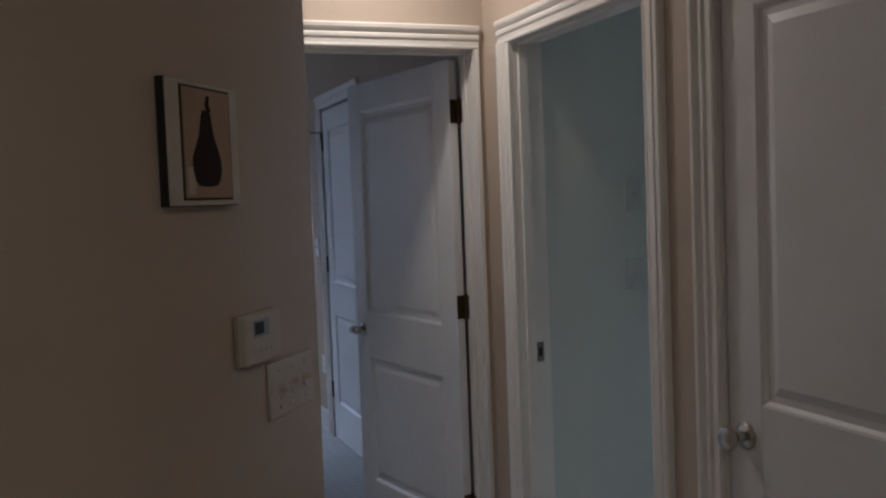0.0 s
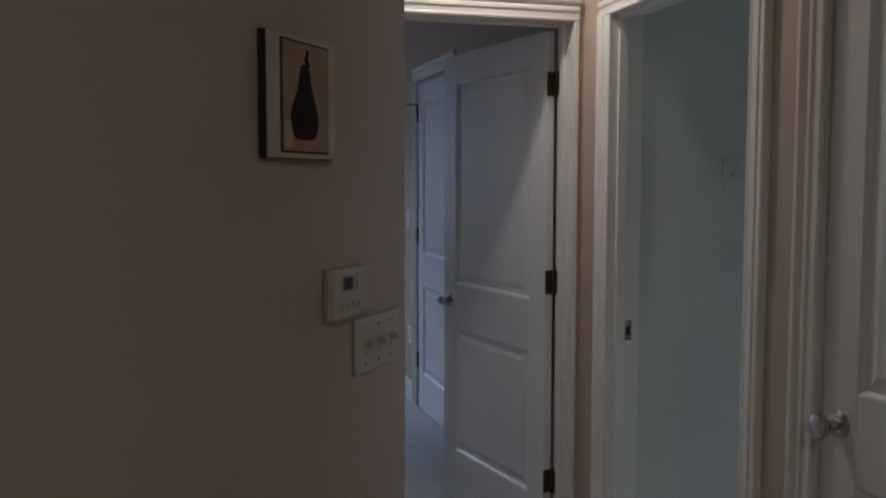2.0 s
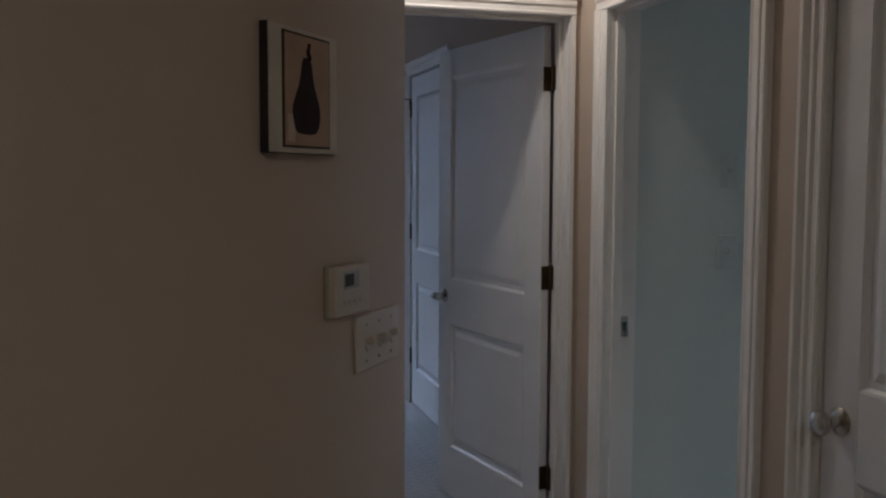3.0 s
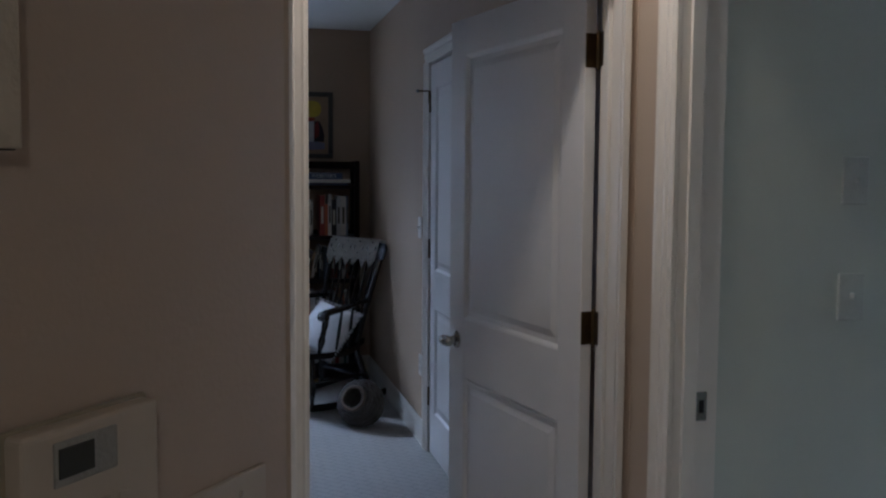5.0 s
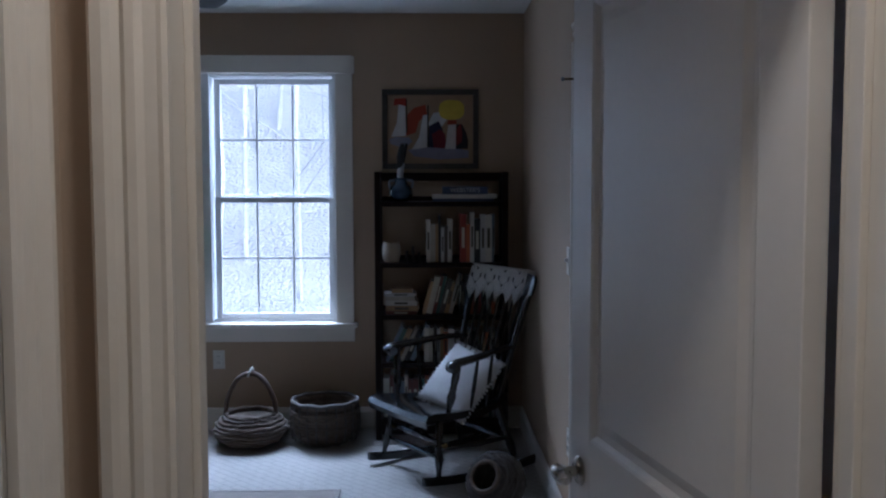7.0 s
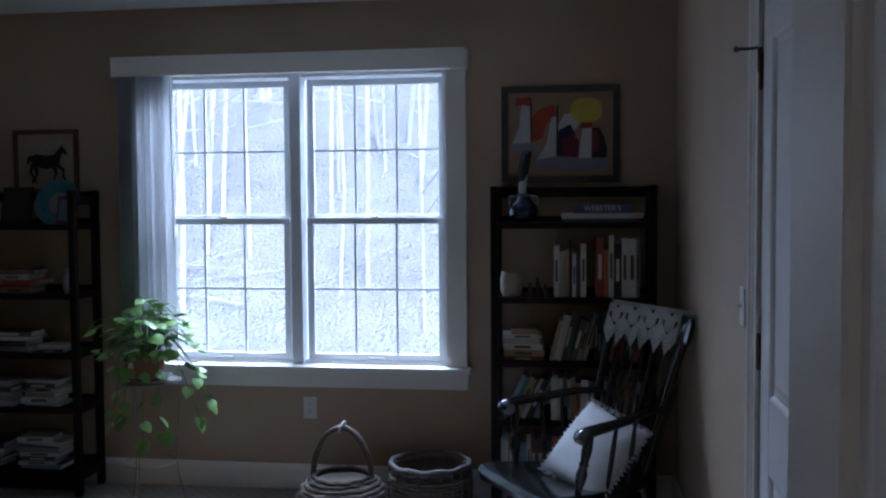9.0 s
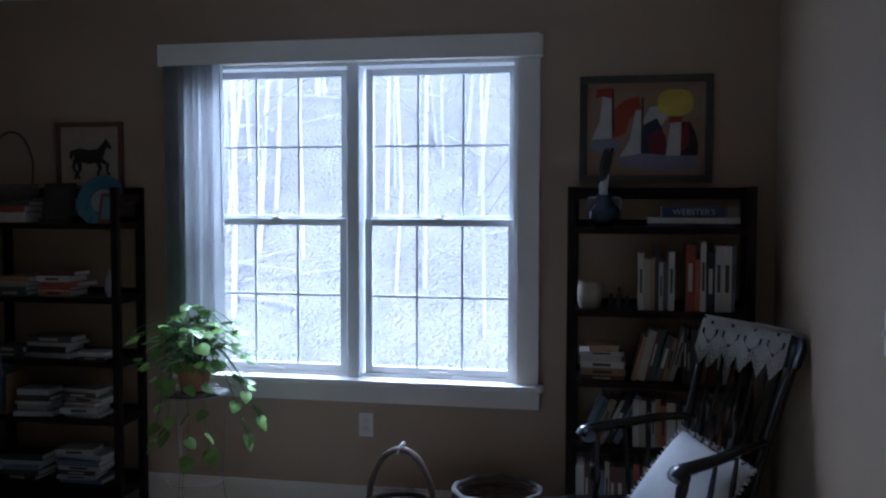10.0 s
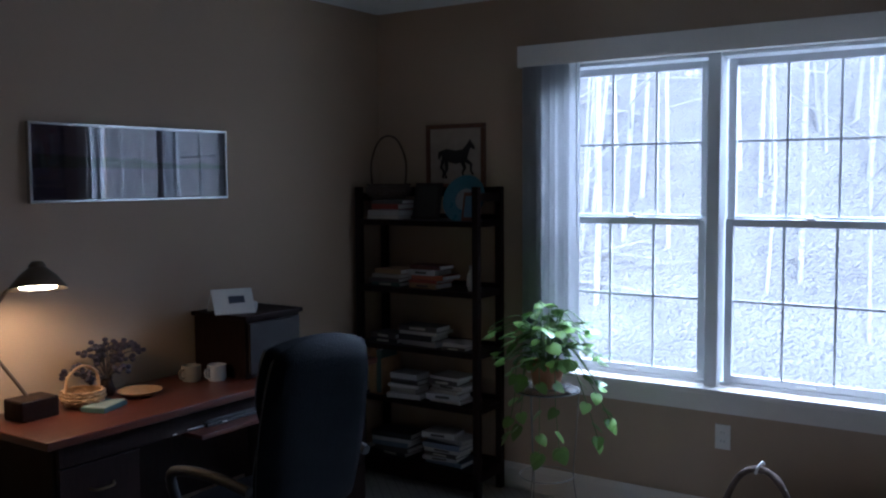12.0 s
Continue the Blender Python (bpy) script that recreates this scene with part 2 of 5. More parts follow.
HX, HY, VX = 1.63, 2.75, 0.68
CORNER, ALONG = Vector((0.68, 1.50, 0)), 53.0
DIAG = pose(CORNER.x, CORNER.y, 0, 0, 0, ALONG)

solid("floor", box(-2.5, 4.8, -2.4, 7.7, -0.2, 0.0), M_CARPET, "cream cut-loop carpet with a woven diamond pattern", "floor", kind="structure")
solid("ceiling", box(XL - 0.1, XR + 0.1, YS - 0.06, YN + 0.1, H, H + 0.15), M_CEIL, "flat white painted ceiling", "ceiling", kind="structure")
solid("ceiling", box(-1.2, 4.8, -2.4, YS - 0.064, H, H + 0.15), M_CEIL, "flat white painted hall ceiling", "ceiling", kind="structure")

WX0, WX1, WZ0, WZ1 = -1.08, 0.52, 0.645, 2.205
b = box(XL - 0.15, WX0, YN, YN + 0.15, 0, H)
box(WX1, XR + 0.15, YN, YN + 0.15, 0, H, bm=b)
box(WX0, WX1, YN, YN + 0.15, 0, WZ0, bm=b)
box(WX0, WX1, YN, YN + 0.15, WZ1, H, bm=b)
solid("wall_north", b, M_ROOM, "taupe painted wall round the window", "wall", kind="structure")
solid("wall_west", box(XL - 0.15, XL, YS, YN, 0, H), M_ROOM, "taupe painted wall behind the desk", "wall", kind="structure")
CY0, CY1, CZ = 4.60, 5.39, 2.085
b = box(XR, XR + 0.12, YS, CY0 - 0.0195, 0, H)
box(XR, XR + 0.12, CY1 + 0.0195, YN, 0, H, bm=b)
box(XR, XR + 0.12, CY0 - 0.0195, CY1 + 0.0195, CZ + 0.0195, H, bm=b)
solid("wall_east", b, M_ROOM, "taupe painted wall with the closet door", "wall", kind="structure")
DX0, DX1, DZ = 0.80, 1.585, 2.03
solid("wall_south", box(XL - 0.15, DX0 - 0.02, YS - 0.06, YS, 0, H), M_ROOM, "taupe painted wall beside the doorway", "wall", kind="structure")
b = box(DX1 + 0.02, XR + 0.12, YS - 0.06, YS, 0, H)
box(DX0 - 0.02, DX1 + 0.02, YS - 0.06, YS, DZ + 0.02, H, bm=b)
solid("wall_south_head", b, M_ROOM, "taupe painted wall over the doorway", "wall", kind="structure")
b = box(VX - 0.11, DX0 - 0.02, HY, YS - 0.062, 0, H)
box(DX1 + 0.02, HX + 0.3, HY, YS - 0.062, 0, H, bm=b)
box(DX0 - 0.02, DX1 + 0.02, HY, YS - 0.062, DZ + 0.02, H, bm=b)
solid("wall_hall_end", b, M_HALL, "beige painted wall round the room doorway", "wall", kind="structure")
MY0, MY1, MZ = 1.715, 2.52, 2.02
RY0, RY1 = 0.66, 1.43
G = 0.0195
b = box(HX, HX + 0.115, MY1 + G, HY, 0, H)
box(HX, HX + 0.115, MY0 - G, MY1 + G, MZ + G, H, bm=b)
box(HX, HX + 0.115, RY1 + G, MY0 - G, 0, H, bm=b)
box(HX, HX + 0.115, RY0 - G, RY1 + G, 2.03 + G, H, bm=b)
box(HX, HX + 0.115, -2.4, RY0 - G, 0, H, bm=b)
solid("wall_hall_east", b, M_HALL, "beige painted hall wall with two doorways", "wall", kind="structure")
LY0, LY1 = 1.86, 2.60
b = box(VX - 0.12, VX - 0.001, 1.515, LY0 - 0.0195, 0, H)
box(VX - 0.12, VX - 0.001, LY1 + 0.0195, HY, 0, H, bm=b)
box(VX - 0.12, VX - 0.001, LY0 - 0.0195, LY1 + 0.0195, 2.0495, H, bm=b)
solid("wall_hall_west", b, M_HALL, "beige painted wall with a closed door", "wall", kind="structure")
b = box(-2.95, 0, 0, 0.12, 0, H)
bmesh.ops.bevel(b, geom=[e for e in b.edges if all(v.co.x > -0.01 for v in e.verts) and abs(e.verts[0].co.z - e.verts[1].co.z) > 1], offset=0.012, segments=4, affect="EDGES")
solid("wall_hall_diagonal", b, M_HALL, "beige painted angled hall wall with rounded corner", "wall", DIAG, kind="structure")
# two walls out of view, added to keep outside light from leaking in
solid("wall_hall_back", box(-1.2, HX + 0.12, -2.5, -2.4, 0, H), M_HALL, "unseen beige wall added to close the hall against stray light", "wall", kind="structure")
solid("wall_hall_side", box(-1.2, -1.08, -2.4, 2.81, 0, H), M_HALL, "unseen beige wall added to close the hall against stray light", "wall", kind="structure")
# the mint room beyond the open doorway
solid("wall_mint", box(HX + 0.12, 2.90, 2.535, 2.745, 0, H), M_MINT, "mint green painted wall with light switches", "wall", kind="structure")
b = box(4.6, 4.72, 0.0, 1.9, 0, H)
box(4.6, 4.72, 3.3, 5.2, 0, H, bm=b)
box(4.6, 4.72, 1.9, 3.3, 0, 0.8, bm=b)
box(4.6, 4.72, 1.9, 3.3, 2.1, H, bm=b)
solid("wall_mint_far", b, M_MINT, "mint green wall with a bright window", "wall", kind="structure")
solid("wall_mint_side", box(HX + 0.12, 4.6, -0.1, 0.0, 0, H), M_MINT, "mint green painted wall", "wall", kind="structure")
solid("wall_mint_back", box(2.78, 4.6, 5.2, 5.3, 0, H), M_MINT, "mint green painted wall", "wall", kind="structure")
solid("wall_mint_return", box(2.78, 2.90, 2.75, 5.2, 0, H), M_MINT, "mint green painted wall", "wall", kind="structure")
solid("wall_closet", box(XR + 0.12, 2.78, 5.30, 5.40, 0, H), M_MINT, "plain wall that closes the closet", "wall", kind="structure")
solid("ceiling", box(1.80, 4.8, YS - 0.06, 5.4, H, H + 0.15), M_CEIL, "white ceiling of the mint room", "ceiling", kind="structure")
solid("floor", box(4.81, 5.2, -2.4, 5.4, -0.2, -0.003), M_CARPET, "cream carpet edge", "floor", kind="structure")


def strip(name, length, prof, m, label, category="trim", material=None):
    """A moulding: outline (out from the wall, across) along x."""
    bb = bmesh.new()
    a = [bb.verts.new((0, -o, c)) for o, c in prof]
    d = [bb.verts.new((length, -o, c)) for o, c in prof]
    for k in range(len(prof)):
        q = (k + 1) % len(prof)
        bb.faces.new((a[k], a[q], d[q], d[k]))
    bb.faces.new(a[::-1])
    bb.faces.new(d)
    bmesh.ops.recalc_face_normals(bb, faces=bb.faces[:])
    return solid(name, bb, material or M_TRIM, label, category, m, kind="structure")


CASING = [(0, 0), (0.011, 0), (0.013, 0.006), (0.011, 0.012), (0.011, 0.026), (0.016, 0.034), (0.016, 0.044), (0.012, 0.05), (0.018, 0.058), (0.022, 0.066), (0.022, 0.078), (0.016, 0.083), (0, 0.083)]
BASE = [(0, 0), (0.014, 0), (0.014, 0.105), (0.010, 0.118), (0.005, 0.132), (0, 0.135)]


def upright(x, flip, m0, height):
    """One vertical casing leg whose inner edge stands at x on the wall frame m0."""
    m = m0 @ pose(x, 0, 0) @ Matrix(((0, 0, -1 if flip else 1, 0), (0, 1, 0, 0), (1, 0, 0, 0), (0, 0, 0, 1)))
    ob = strip("trim", height, CASING, m, "white painted fluted door casing")
    if not flip:
        ob.data.flip_normals()
    return ob


def casing(m0, x0, x1, top, left=True, right=True):
    """Casing round a doorway on a wall frame: x along the wall, y into it."""
    if left:
        upright(x0, True, m0, top + 0.004)
    if right:
        upright(x1, False, m0, top + 0.004)
    strip("trim", (x1 - x0) + (0.083 if left else 0) + (0.083 if right else 0), CASING, m0 @ pose(x0 - (0.083 if left else 0), -0.002, top), "white painted fluted head casing")


def jambs(m0, x0, x1, top, deep, stop):
    for name, bb in (("trim", box(x0 - 0.019, x0, 0.001, deep - 0.001, 0, top)), ("trim", box(x1, x1 + 0.019, 0.001, deep - 0.001, 0, top)), ("trim", box(x0 - 0.019, x1 + 0.019, 0.001, deep - 0.001, top, top + 0.019))):
        solid(name, bb, M_TRIM, "white painted door jamb", "trim", m0, kind="structure")
    if stop:
        for bb in (box(x0, x0 + 0.011, stop, stop + 0.034, 0, top - 0.011, 0.002), box(x1 - 0.011, x1, stop, stop + 0.034, 0, top - 0.011, 0.002), box(x0, x1, stop, stop + 0.034, top - 0.011, top, 0.002)):
            solid("trim", bb, M_TRIM, "white painted door stop", "trim", m0, kind="structure")


F_END = pose(0, HY, 0)
F_ENDR = pose(0, YS, 0, 0, 0, 180)
F_EAST = pose(HX, 0, 0, 0, 0, -90)
F_WEST = pose(VX, 0, 0, 0, 0, 90)
F_CLOSET = pose(XR, 0, 0, 0, 0, -90)
upright(DX0, True, F_END, DZ + 0.004)
strip("trim", HX - DX0 + 0.083 - 0.024, CASING, F_END @ pose(DX0 - 0.083, -0.002, DZ), "white painted fluted head casing")
solid("trim", box(DX1 + 0.002, HX - 0.024, HY - 0.014, HY - 0.001, 0, DZ - 0.001, 0.002), M_TRIM, "narrow white painted casing in the corner", "trim", kind="structure")
jambs(F_END, DX0, DX1, DZ, YS - HY, 0.055)
casing(F_ENDR, -DX1, -DX0, DZ)
casing(F_EAST, -MY1, -MY0, MZ)
jambs(F_EAST, -MY1, -MY0, MZ, 0.115, 0.022)
casing(F_EAST, -RY1, -RY0, 2.03)
jambs(F_EAST, -RY1, -RY0, 2.03, 0.115, 0.0)
casing(F_WEST, LY0, LY1, 2.03)
jambs(F_WEST, LY0, LY1, 2.03, 0.12, 0.0)
casing(F_CLOSET, -CY1, -CY0, CZ)
jambs(F_CLOSET, -CY1, -CY0, CZ, 0.12, 0.0)
strip("baseboard", XR - XL, BASE, pose(XL, YN, 0), "white painted baseboard under the window", "baseboard")
strip("baseboard", YN - CY1 - 0.083, BASE, F_CLOSET @ pose(-YN, 0, 0), "white painted baseboard", "baseboard")
strip("baseboard", CY0 - 0.083 - YS, BASE, F_CLOSET @ pose(-CY0 + 0.083, 0, 0), "white painted baseboard", "baseboard")
strip("baseboard", YN - YS, BASE, pose(XL, YS, 0, 0, 0, 90), "white painted baseboard behind the desk", "baseboard")
strip("baseboard", DX0 - 0.083 - XL, BASE, pose(DX0 - 0.083, YS, 0, 0, 0, 180), "white painted baseboard", "baseboard")
strip("baseboard", 2.93, BASE, DIAG @ pose(-2.95, 0, 0), "white painted hall baseboard", "baseboard")
strip("baseboard", LY0 - 0.083 - 1.52, BASE, F_WEST @ pose(1.52, 0, 0), "white painted hall baseboard", "baseboard")
strip("baseboard", MY0 - RY1 - 0.166, BASE, F_EAST @ pose(-MY0 + 0.083, 0, 0), "white painted hall baseboard", "baseboard")


# ---- doors ----
def panel_door(name, label, w, h, m, hinges, knob_x, lever=False, mirror=False):
    """Two-panel door; x from the hinge edge, y the thickness, both faces moulded. hinges: face y of the barrels or None."""
    d = thing(name, label, "door", m, kind="structure")
    T = 0.035
    s, tr, lock, br = 0.115, 0.12, 0.20, 0.235
    zl = 0.80
    bb = box(0, s, 0, T, 0.008, h, 0.0015, 1)
    box(w - s, w, 0, T, 0.008, h, 0.0015, 1, bm=bb)
    box(s, w - s, 0.0005, T - 0.0005, h - tr, h - 0.001, bm=bb)
    box(s, w - s, 0.0005, T - 0.0005, zl, zl + lock, bm=bb)
    box(s, w - s, 0.0005, T - 0.0005, 0.009, br, bm=bb)
    part("door_frame", bb, M_DOOR, d)
    for z0, z1 in ((br, zl), (zl + lock, h - tr)):
        pb = bmesh.new()
        for yo, yi, yc in ((0.0005, 0.011, 0.005), (T - 0.0005, T - 0.011, T - 0.005)):
            rings = []
            for off, yy in ((0, yo), (0.006, yo + (yi - yo) * 0.25), (0.014, yi), (0.030, yi), (0.052, yc), (0.056, yc)):
                rings.append([pb.verts.new((x, yy, z)) for x, z in ((s + off, z0 + off), (w - s - off, z0 + off), (w - s - off, z1 - off), (s + off, z1 - off))])
            for p, q in zip(rings, rings[1:]):
                for k in range(4):
                    pb.faces.new((p[k], p[(k + 1) % 4], q[(k + 1) % 4], q[k]))
            pb.faces.new(rings[-1])
        bmesh.ops.recalc_face_normals(pb, faces=pb.faces[:])
        part("door_panel", pb, M_DOOR, d)
    if hinges is not None:
        y, sign = hinges
        for z in (0.31, h * 0.5 + 0.072, h - 0.195):
            hb = lathe([(0, -0.052), (0.003, -0.052), (0.006, -0.047), (0.0065, -0.045), (0.0065, 0.045), (0.006, 0.047), (0.003, 0.052), (0, 0.052)], 10, None, pose(-0.002, y + sign * 0.004, z))
            box(-0.0025, 0.0005, min(y, y - sign * 0.034), max(y, y - sign * 0.034), z - 0.045, z + 0.045, 0.001, 1, bm=hb)
            part("hinge", hb, M_BRASS, d, "aged bronze butt hinge", True)
    if knob_x:
        for face, sg in ((0, -1), (T, 1)):
            kb = lathe([(0, 0), (0.032, 0), (0.032, 0.004), (0.027, 0.009), (0.013, 0.012), (0.011, 0.03), (0.016, 0.036), (0.026, 0.045), (0.029, 0.054), (0.026, 0.064), (0.014, 0.070), (0, 0.071)], 20)
            if lever:
                kb.free()
                kb = lathe([(0, 0), (0.031, 0), (0.031, 0.004), (0.026, 0.009), (0.012, 0.011), (0.010, 0.04), (0, 0.04)], 20)
                eg = lathe([(0, -0.026), (0.011, -0.024), (0.016, -0.012), (0.019, 0.008), (0.019, 0.028), (0.014, 0.046), (0, 0.052)], 16)
                join(kb, eg, pose(0, 0, 0.048, 0, -90, 0))
            part("knob", kb, M_NICKEL, d, "satin nickel door knob", True, pose(knob_x, face, 0.922) @ pose(0, 0, 0, 90 if sg < 0 else -90, 0, 0))
        part("latch_plate", box(w - 0.0005, w + 0.0015, 0.006, T - 0.006, 0.90, 0.95, 0.0008, 1), M_NICKEL, d)
    return d


# the open room door, swung into the room on its right-hand hinges
swing = math.degrees(math.atan2(0.847, -0.158))
panel_door("door_1", "open white two-panel door with satin nickel knob and bronze hinges", 0.86, 2.018, pose(1.583, 2.888, 0, 0, 0, swing) @ pose(0.013, 0, 0), (0.0, -1), 0.86 - 0.062, True)
for z in (0.31, 1.083, 1.825):
    solid("trim", box(DX1 - 0.0025, DX1 + 0.0003, 2.838, 2.886, z - 0.045, z + 0.045, 0.001, 1), M_BRASS, "aged bronze hinge leaf on the door jamb", "hinge", kind="structure")
solid("trim", box(HX + 0.060, HX + 0.088, MY1 - 0.002, MY1 + 0.0006, 0.915, 0.985, 0.001, 1), M_NICKEL, "nickel strike plate on the jamb", "strike plate", kind="structure")
solid("trim", box(HX + 0.068, HX + 0.080, MY1 - 0.0035, MY1 - 0.001, 0.935, 0.965, 0.0005, 1), M_IRON, "dark latch hole in the strike plate", "strike plate", kind="structure")
panel_door("door_2", "closed white two-panel closet door with bronze hinges", 0.782, 2.073, pose(XR + 0.002, CY1 - 0.004, 0, 0, 0, -90), (-0.001, -1), 0.0)
panel_door("door_3", "closed white two-panel hall door with round nickel knob", 0.762, 2.018, pose(HX + 0.012, RY0 + 0.004, 0, 0, 0, 90) @ Matrix.Scale(-1, 4, (0, 1, 0)), None, 0.70)
panel_door("door_4", "closed white two-panel door in the hall side wall", 0.732, 2.018, pose(VX - 0.002, LY1 - 0.004, 0, 0, 0, -90) @ Matrix.Scale(-1, 4, (0, 1, 0)), (-0.001, -1), 0.67)

# ---- window ----
win = thing("window_1", "white double-hung twin window with grids, over a white sill", "window", kind="structure")
MULX = (-0.362 - 0.199) / 2
part("window_frame", box(MULX - 0.030, MULX + 0.030, YN - 0.012, YN + 0.10, WZ0 + 0.03, WZ1, 0.003), M_WIN, win)
for x0, x1 in ((WX0 + 0.001, WX0 + 0.02), (WX1 - 0.02, WX1 - 0.001)):
    part("window_frame", box(x0, x1, YN + 0.001, YN + 0.12, WZ0 + 0.03, WZ1 - 0.001, 0.002), M_WIN, win)
part("window_frame", box(WX0 + 0.02, WX1 - 0.02, YN + 0.001, YN + 0.12, WZ1 - 0.018, WZ1 - 0.001, 0.002), M_WIN, win)
part("window_frame", box(WX0 + 0.02, WX1 - 0.02, YN + 0.03, YN + 0.12, WZ0 + 0.028, WZ0 + 0.045, 0.002), M_WIN, win)
for gx0, gx1 in ((-1.032, -0.362), (-0.199, 0.471)):
    for gz0, gz1, y in ((0.725, 1.415, YN + 0.035), (1.465, 2.145, YN + 0.062)):
        sash = part("sash", box(gx0 - 0.036, gx0, y, y + 0.03, gz0 - 0.034, gz1 + 0.036, 0.003), M_WIN, win)
        part("stile", box(gx1, gx1 + 0.036, y, y + 0.03, gz0 - 0.034, gz1 + 0.036, 0.003), M_WIN, sash)
        part("rail", box(gx0, gx1, y + 0.001, y + 0.029, gz0 - 0.034, gz0, 0.003), M_WIN, sash)
        part("rail", box(gx0, gx1, y + 0.001, y + 0.029, gz1, gz1 + 0.036, 0.003), M_WIN, sash)
        for k in (1, 2):
            x = gx0 + (gx1 - gx0) * k / 3
            part("muntin", box(x - 0.006, x + 0.006, y + 0.010, y + 0.020, gz0, gz1, 0.001, 1), M_WIN, sash)
        zc = (gz0 + gz1) / 2
        part("muntin", box(gx0, gx1, y + 0.0105, y + 0.0195, zc - 0.006, zc + 0.006, 0.001, 1), M_WIN, sash)
        pane = part("pane", box(gx0 - 0.002, gx1 + 0.002, y + 0.0225, y + 0.0255, gz0 - 0.002, gz1 + 0.002), M_GLASS, sash)
        pane.visible_shadow = False
        if gz0 < 1:
            cx = (gx0 + gx1) / 2
            part("lift", box(cx - 0.045, cx + 0.045, y - 0.012, y + 0.002, gz0 - 0.028, gz0 - 0.016, 0.004), M_PLASTIC, sash, "white sash lift")
            lk = lathe([(0, 0), (0.022, 0), (0.022, 0.008), (0.014, 0.014), (0, 0.015)], 16, None, pose(cx, y + 0.012, gz1 + 0.036))
            tube([(cx, y + 0.012, gz1 + 0.052), (cx + 0.03, y - 0.004, gz1 + 0.054), (cx + 0.045, y - 0.008, gz1 + 0.050)], [0.006, 0.006, 0.004], 8, lk)
            part("sash_lock", lk, M_PLASTIC, sash, "", True)
solid("trim", box(0.52, 0.624, YN - 0.020, YN - 0.001, 0.672, 2.204, 0.003), M_TRIM, "flat white window casing", "trim", kind="structure")
solid("trim", box(-1.184, -1.08, YN - 0.020, YN - 0.001, 0.672, 2.204, 0.003), M_TRIM, "flat white window casing", "trim", kind="structure")
solid("trim", box(-1.20, 0.636, YN - 0.034, YN - 0.001, 2.205, 2.306, 0.003), M_TRIM, "white window head board", "trim", kind="structure")
solid("window_sill", box(-1.215, 0.648, YN - 0.072, YN + 0.034, 0.645, 0.6715, 0.006), M_TRIM, "white painted window stool", "window sill", kind="structure")
solid("trim", box(-1.19, 0.628, YN - 0.020, YN - 0.001, 0.553, 0.644, 0.003), M_TRIM, "white apron board under the window sill", "trim", kind="structure")

# vertical blinds drawn to one side
bl = thing("vertical_blind", "grey-white vertical blind drawn aside at the window", "blind")
vb = box(-1.245, -1.225, YN - 0.115, YN - 0.004, 2.195, 2.300, 0.003)
part("valance", box(-1.245, 0.63, YN - 0.118, YN - 0.106, 2.196, 2.300, 0.003), M_TRIM, bl, "white valance board")
part("valance_end", vb, M_TRIM, bl)
part("head_rail", box(-1.22, 0.60, YN - 0.092, YN - 0.050, 2.225, 2.262, 0.003), M_WIN, bl)
for k in range(11):
    x = -1.205 + k * 0.0255
    a = radians(72 + 7 * math.sin(k * 2.1))
    sb = bmesh.new()
    rows = []
    for z in (2.22, 0.70):
        row = []
        for i in range(7):
            s = (i / 6 - 0.5) * 0.089
            bow = 0.006 * (1 - (i / 3 - 1) ** 2)
            row.append(sb.verts.new((x + s * math.cos(a) - bow * math.sin(a), YN - 0.071 + s * math.sin(a) * 0.9 + bow * math.cos(a), z)))
        rows.append(row)
    for i in range(6):
        sb.faces.new((rows[0][i], rows[0][i + 1], rows[1][i + 1], rows[1][i]))
    bmesh.ops.solidify(sb, geom=sb.faces[:], thickness=0.0012)
    part("slat", sb, M_BLIND, bl, "", True)
part("wand", tube([(-0.925, YN - 0.10, 2.21), (-0.922, YN - 0.10, 1.75), (-0.918, YN - 0.10, 1.33)], 0.004, 8), M_WIN, bl, "thin clear tilt wand", True)


# ---- outdoors: a wooded hillside ----
def hill(x, y):
    d = max(0.0, y - 10.5)
    rough = min(1.0, d / 3.0)
    return -0.215 + 0.60 * d - 0.0012 * d * d + rough * (0.5 * noise.noise((x * 0.12, y * 0.12, 3.0)) + 0.12 * noise.noise((x * 0.7, y * 0.7, 9.0)))


gb = bmesh.new()
ys = [-300, -120, -50, -20, -6, 0, 5, 8.5, 9.5, 10.5] + [11 + k * 0.9 for k in range(44)] + [52, 60, 75, 100, 160, 260]
xs = [-300, -120, -60, -40] + [-30 + k * 1.5 for k in range(41)] + [40, 60, 120, 300]
grid = [[gb.verts.new((x, y, hill(x, min(y, 75)))) for x in xs] for y in ys]
for p, q in zip(grid, grid[1:]):
    for k in range(len(xs) - 1):
        gb.faces.new((p[k], p[k + 1], q[k + 1], q[k]))
M_LITTER = mat("leaf_litter", (0.57, 0.555, 0.52), 0.95, 0.3, 2.2, 26, 0.5, dist=0.06, tint=(0.37, 0.365, 0.345))
solid("ground", gb, M_LITTER, "wooded hillside covered in pale fallen leaves", "ground", kind="structure")
M_BARK = mat("pale_bark", (0.62, 0.605, 0.59), 0.9, 0.3, 3, 26, 0.4, tint=(0.40, 0.39, 0.38), rnd=0.5, dist=0.02)
rng = random.Random(4)


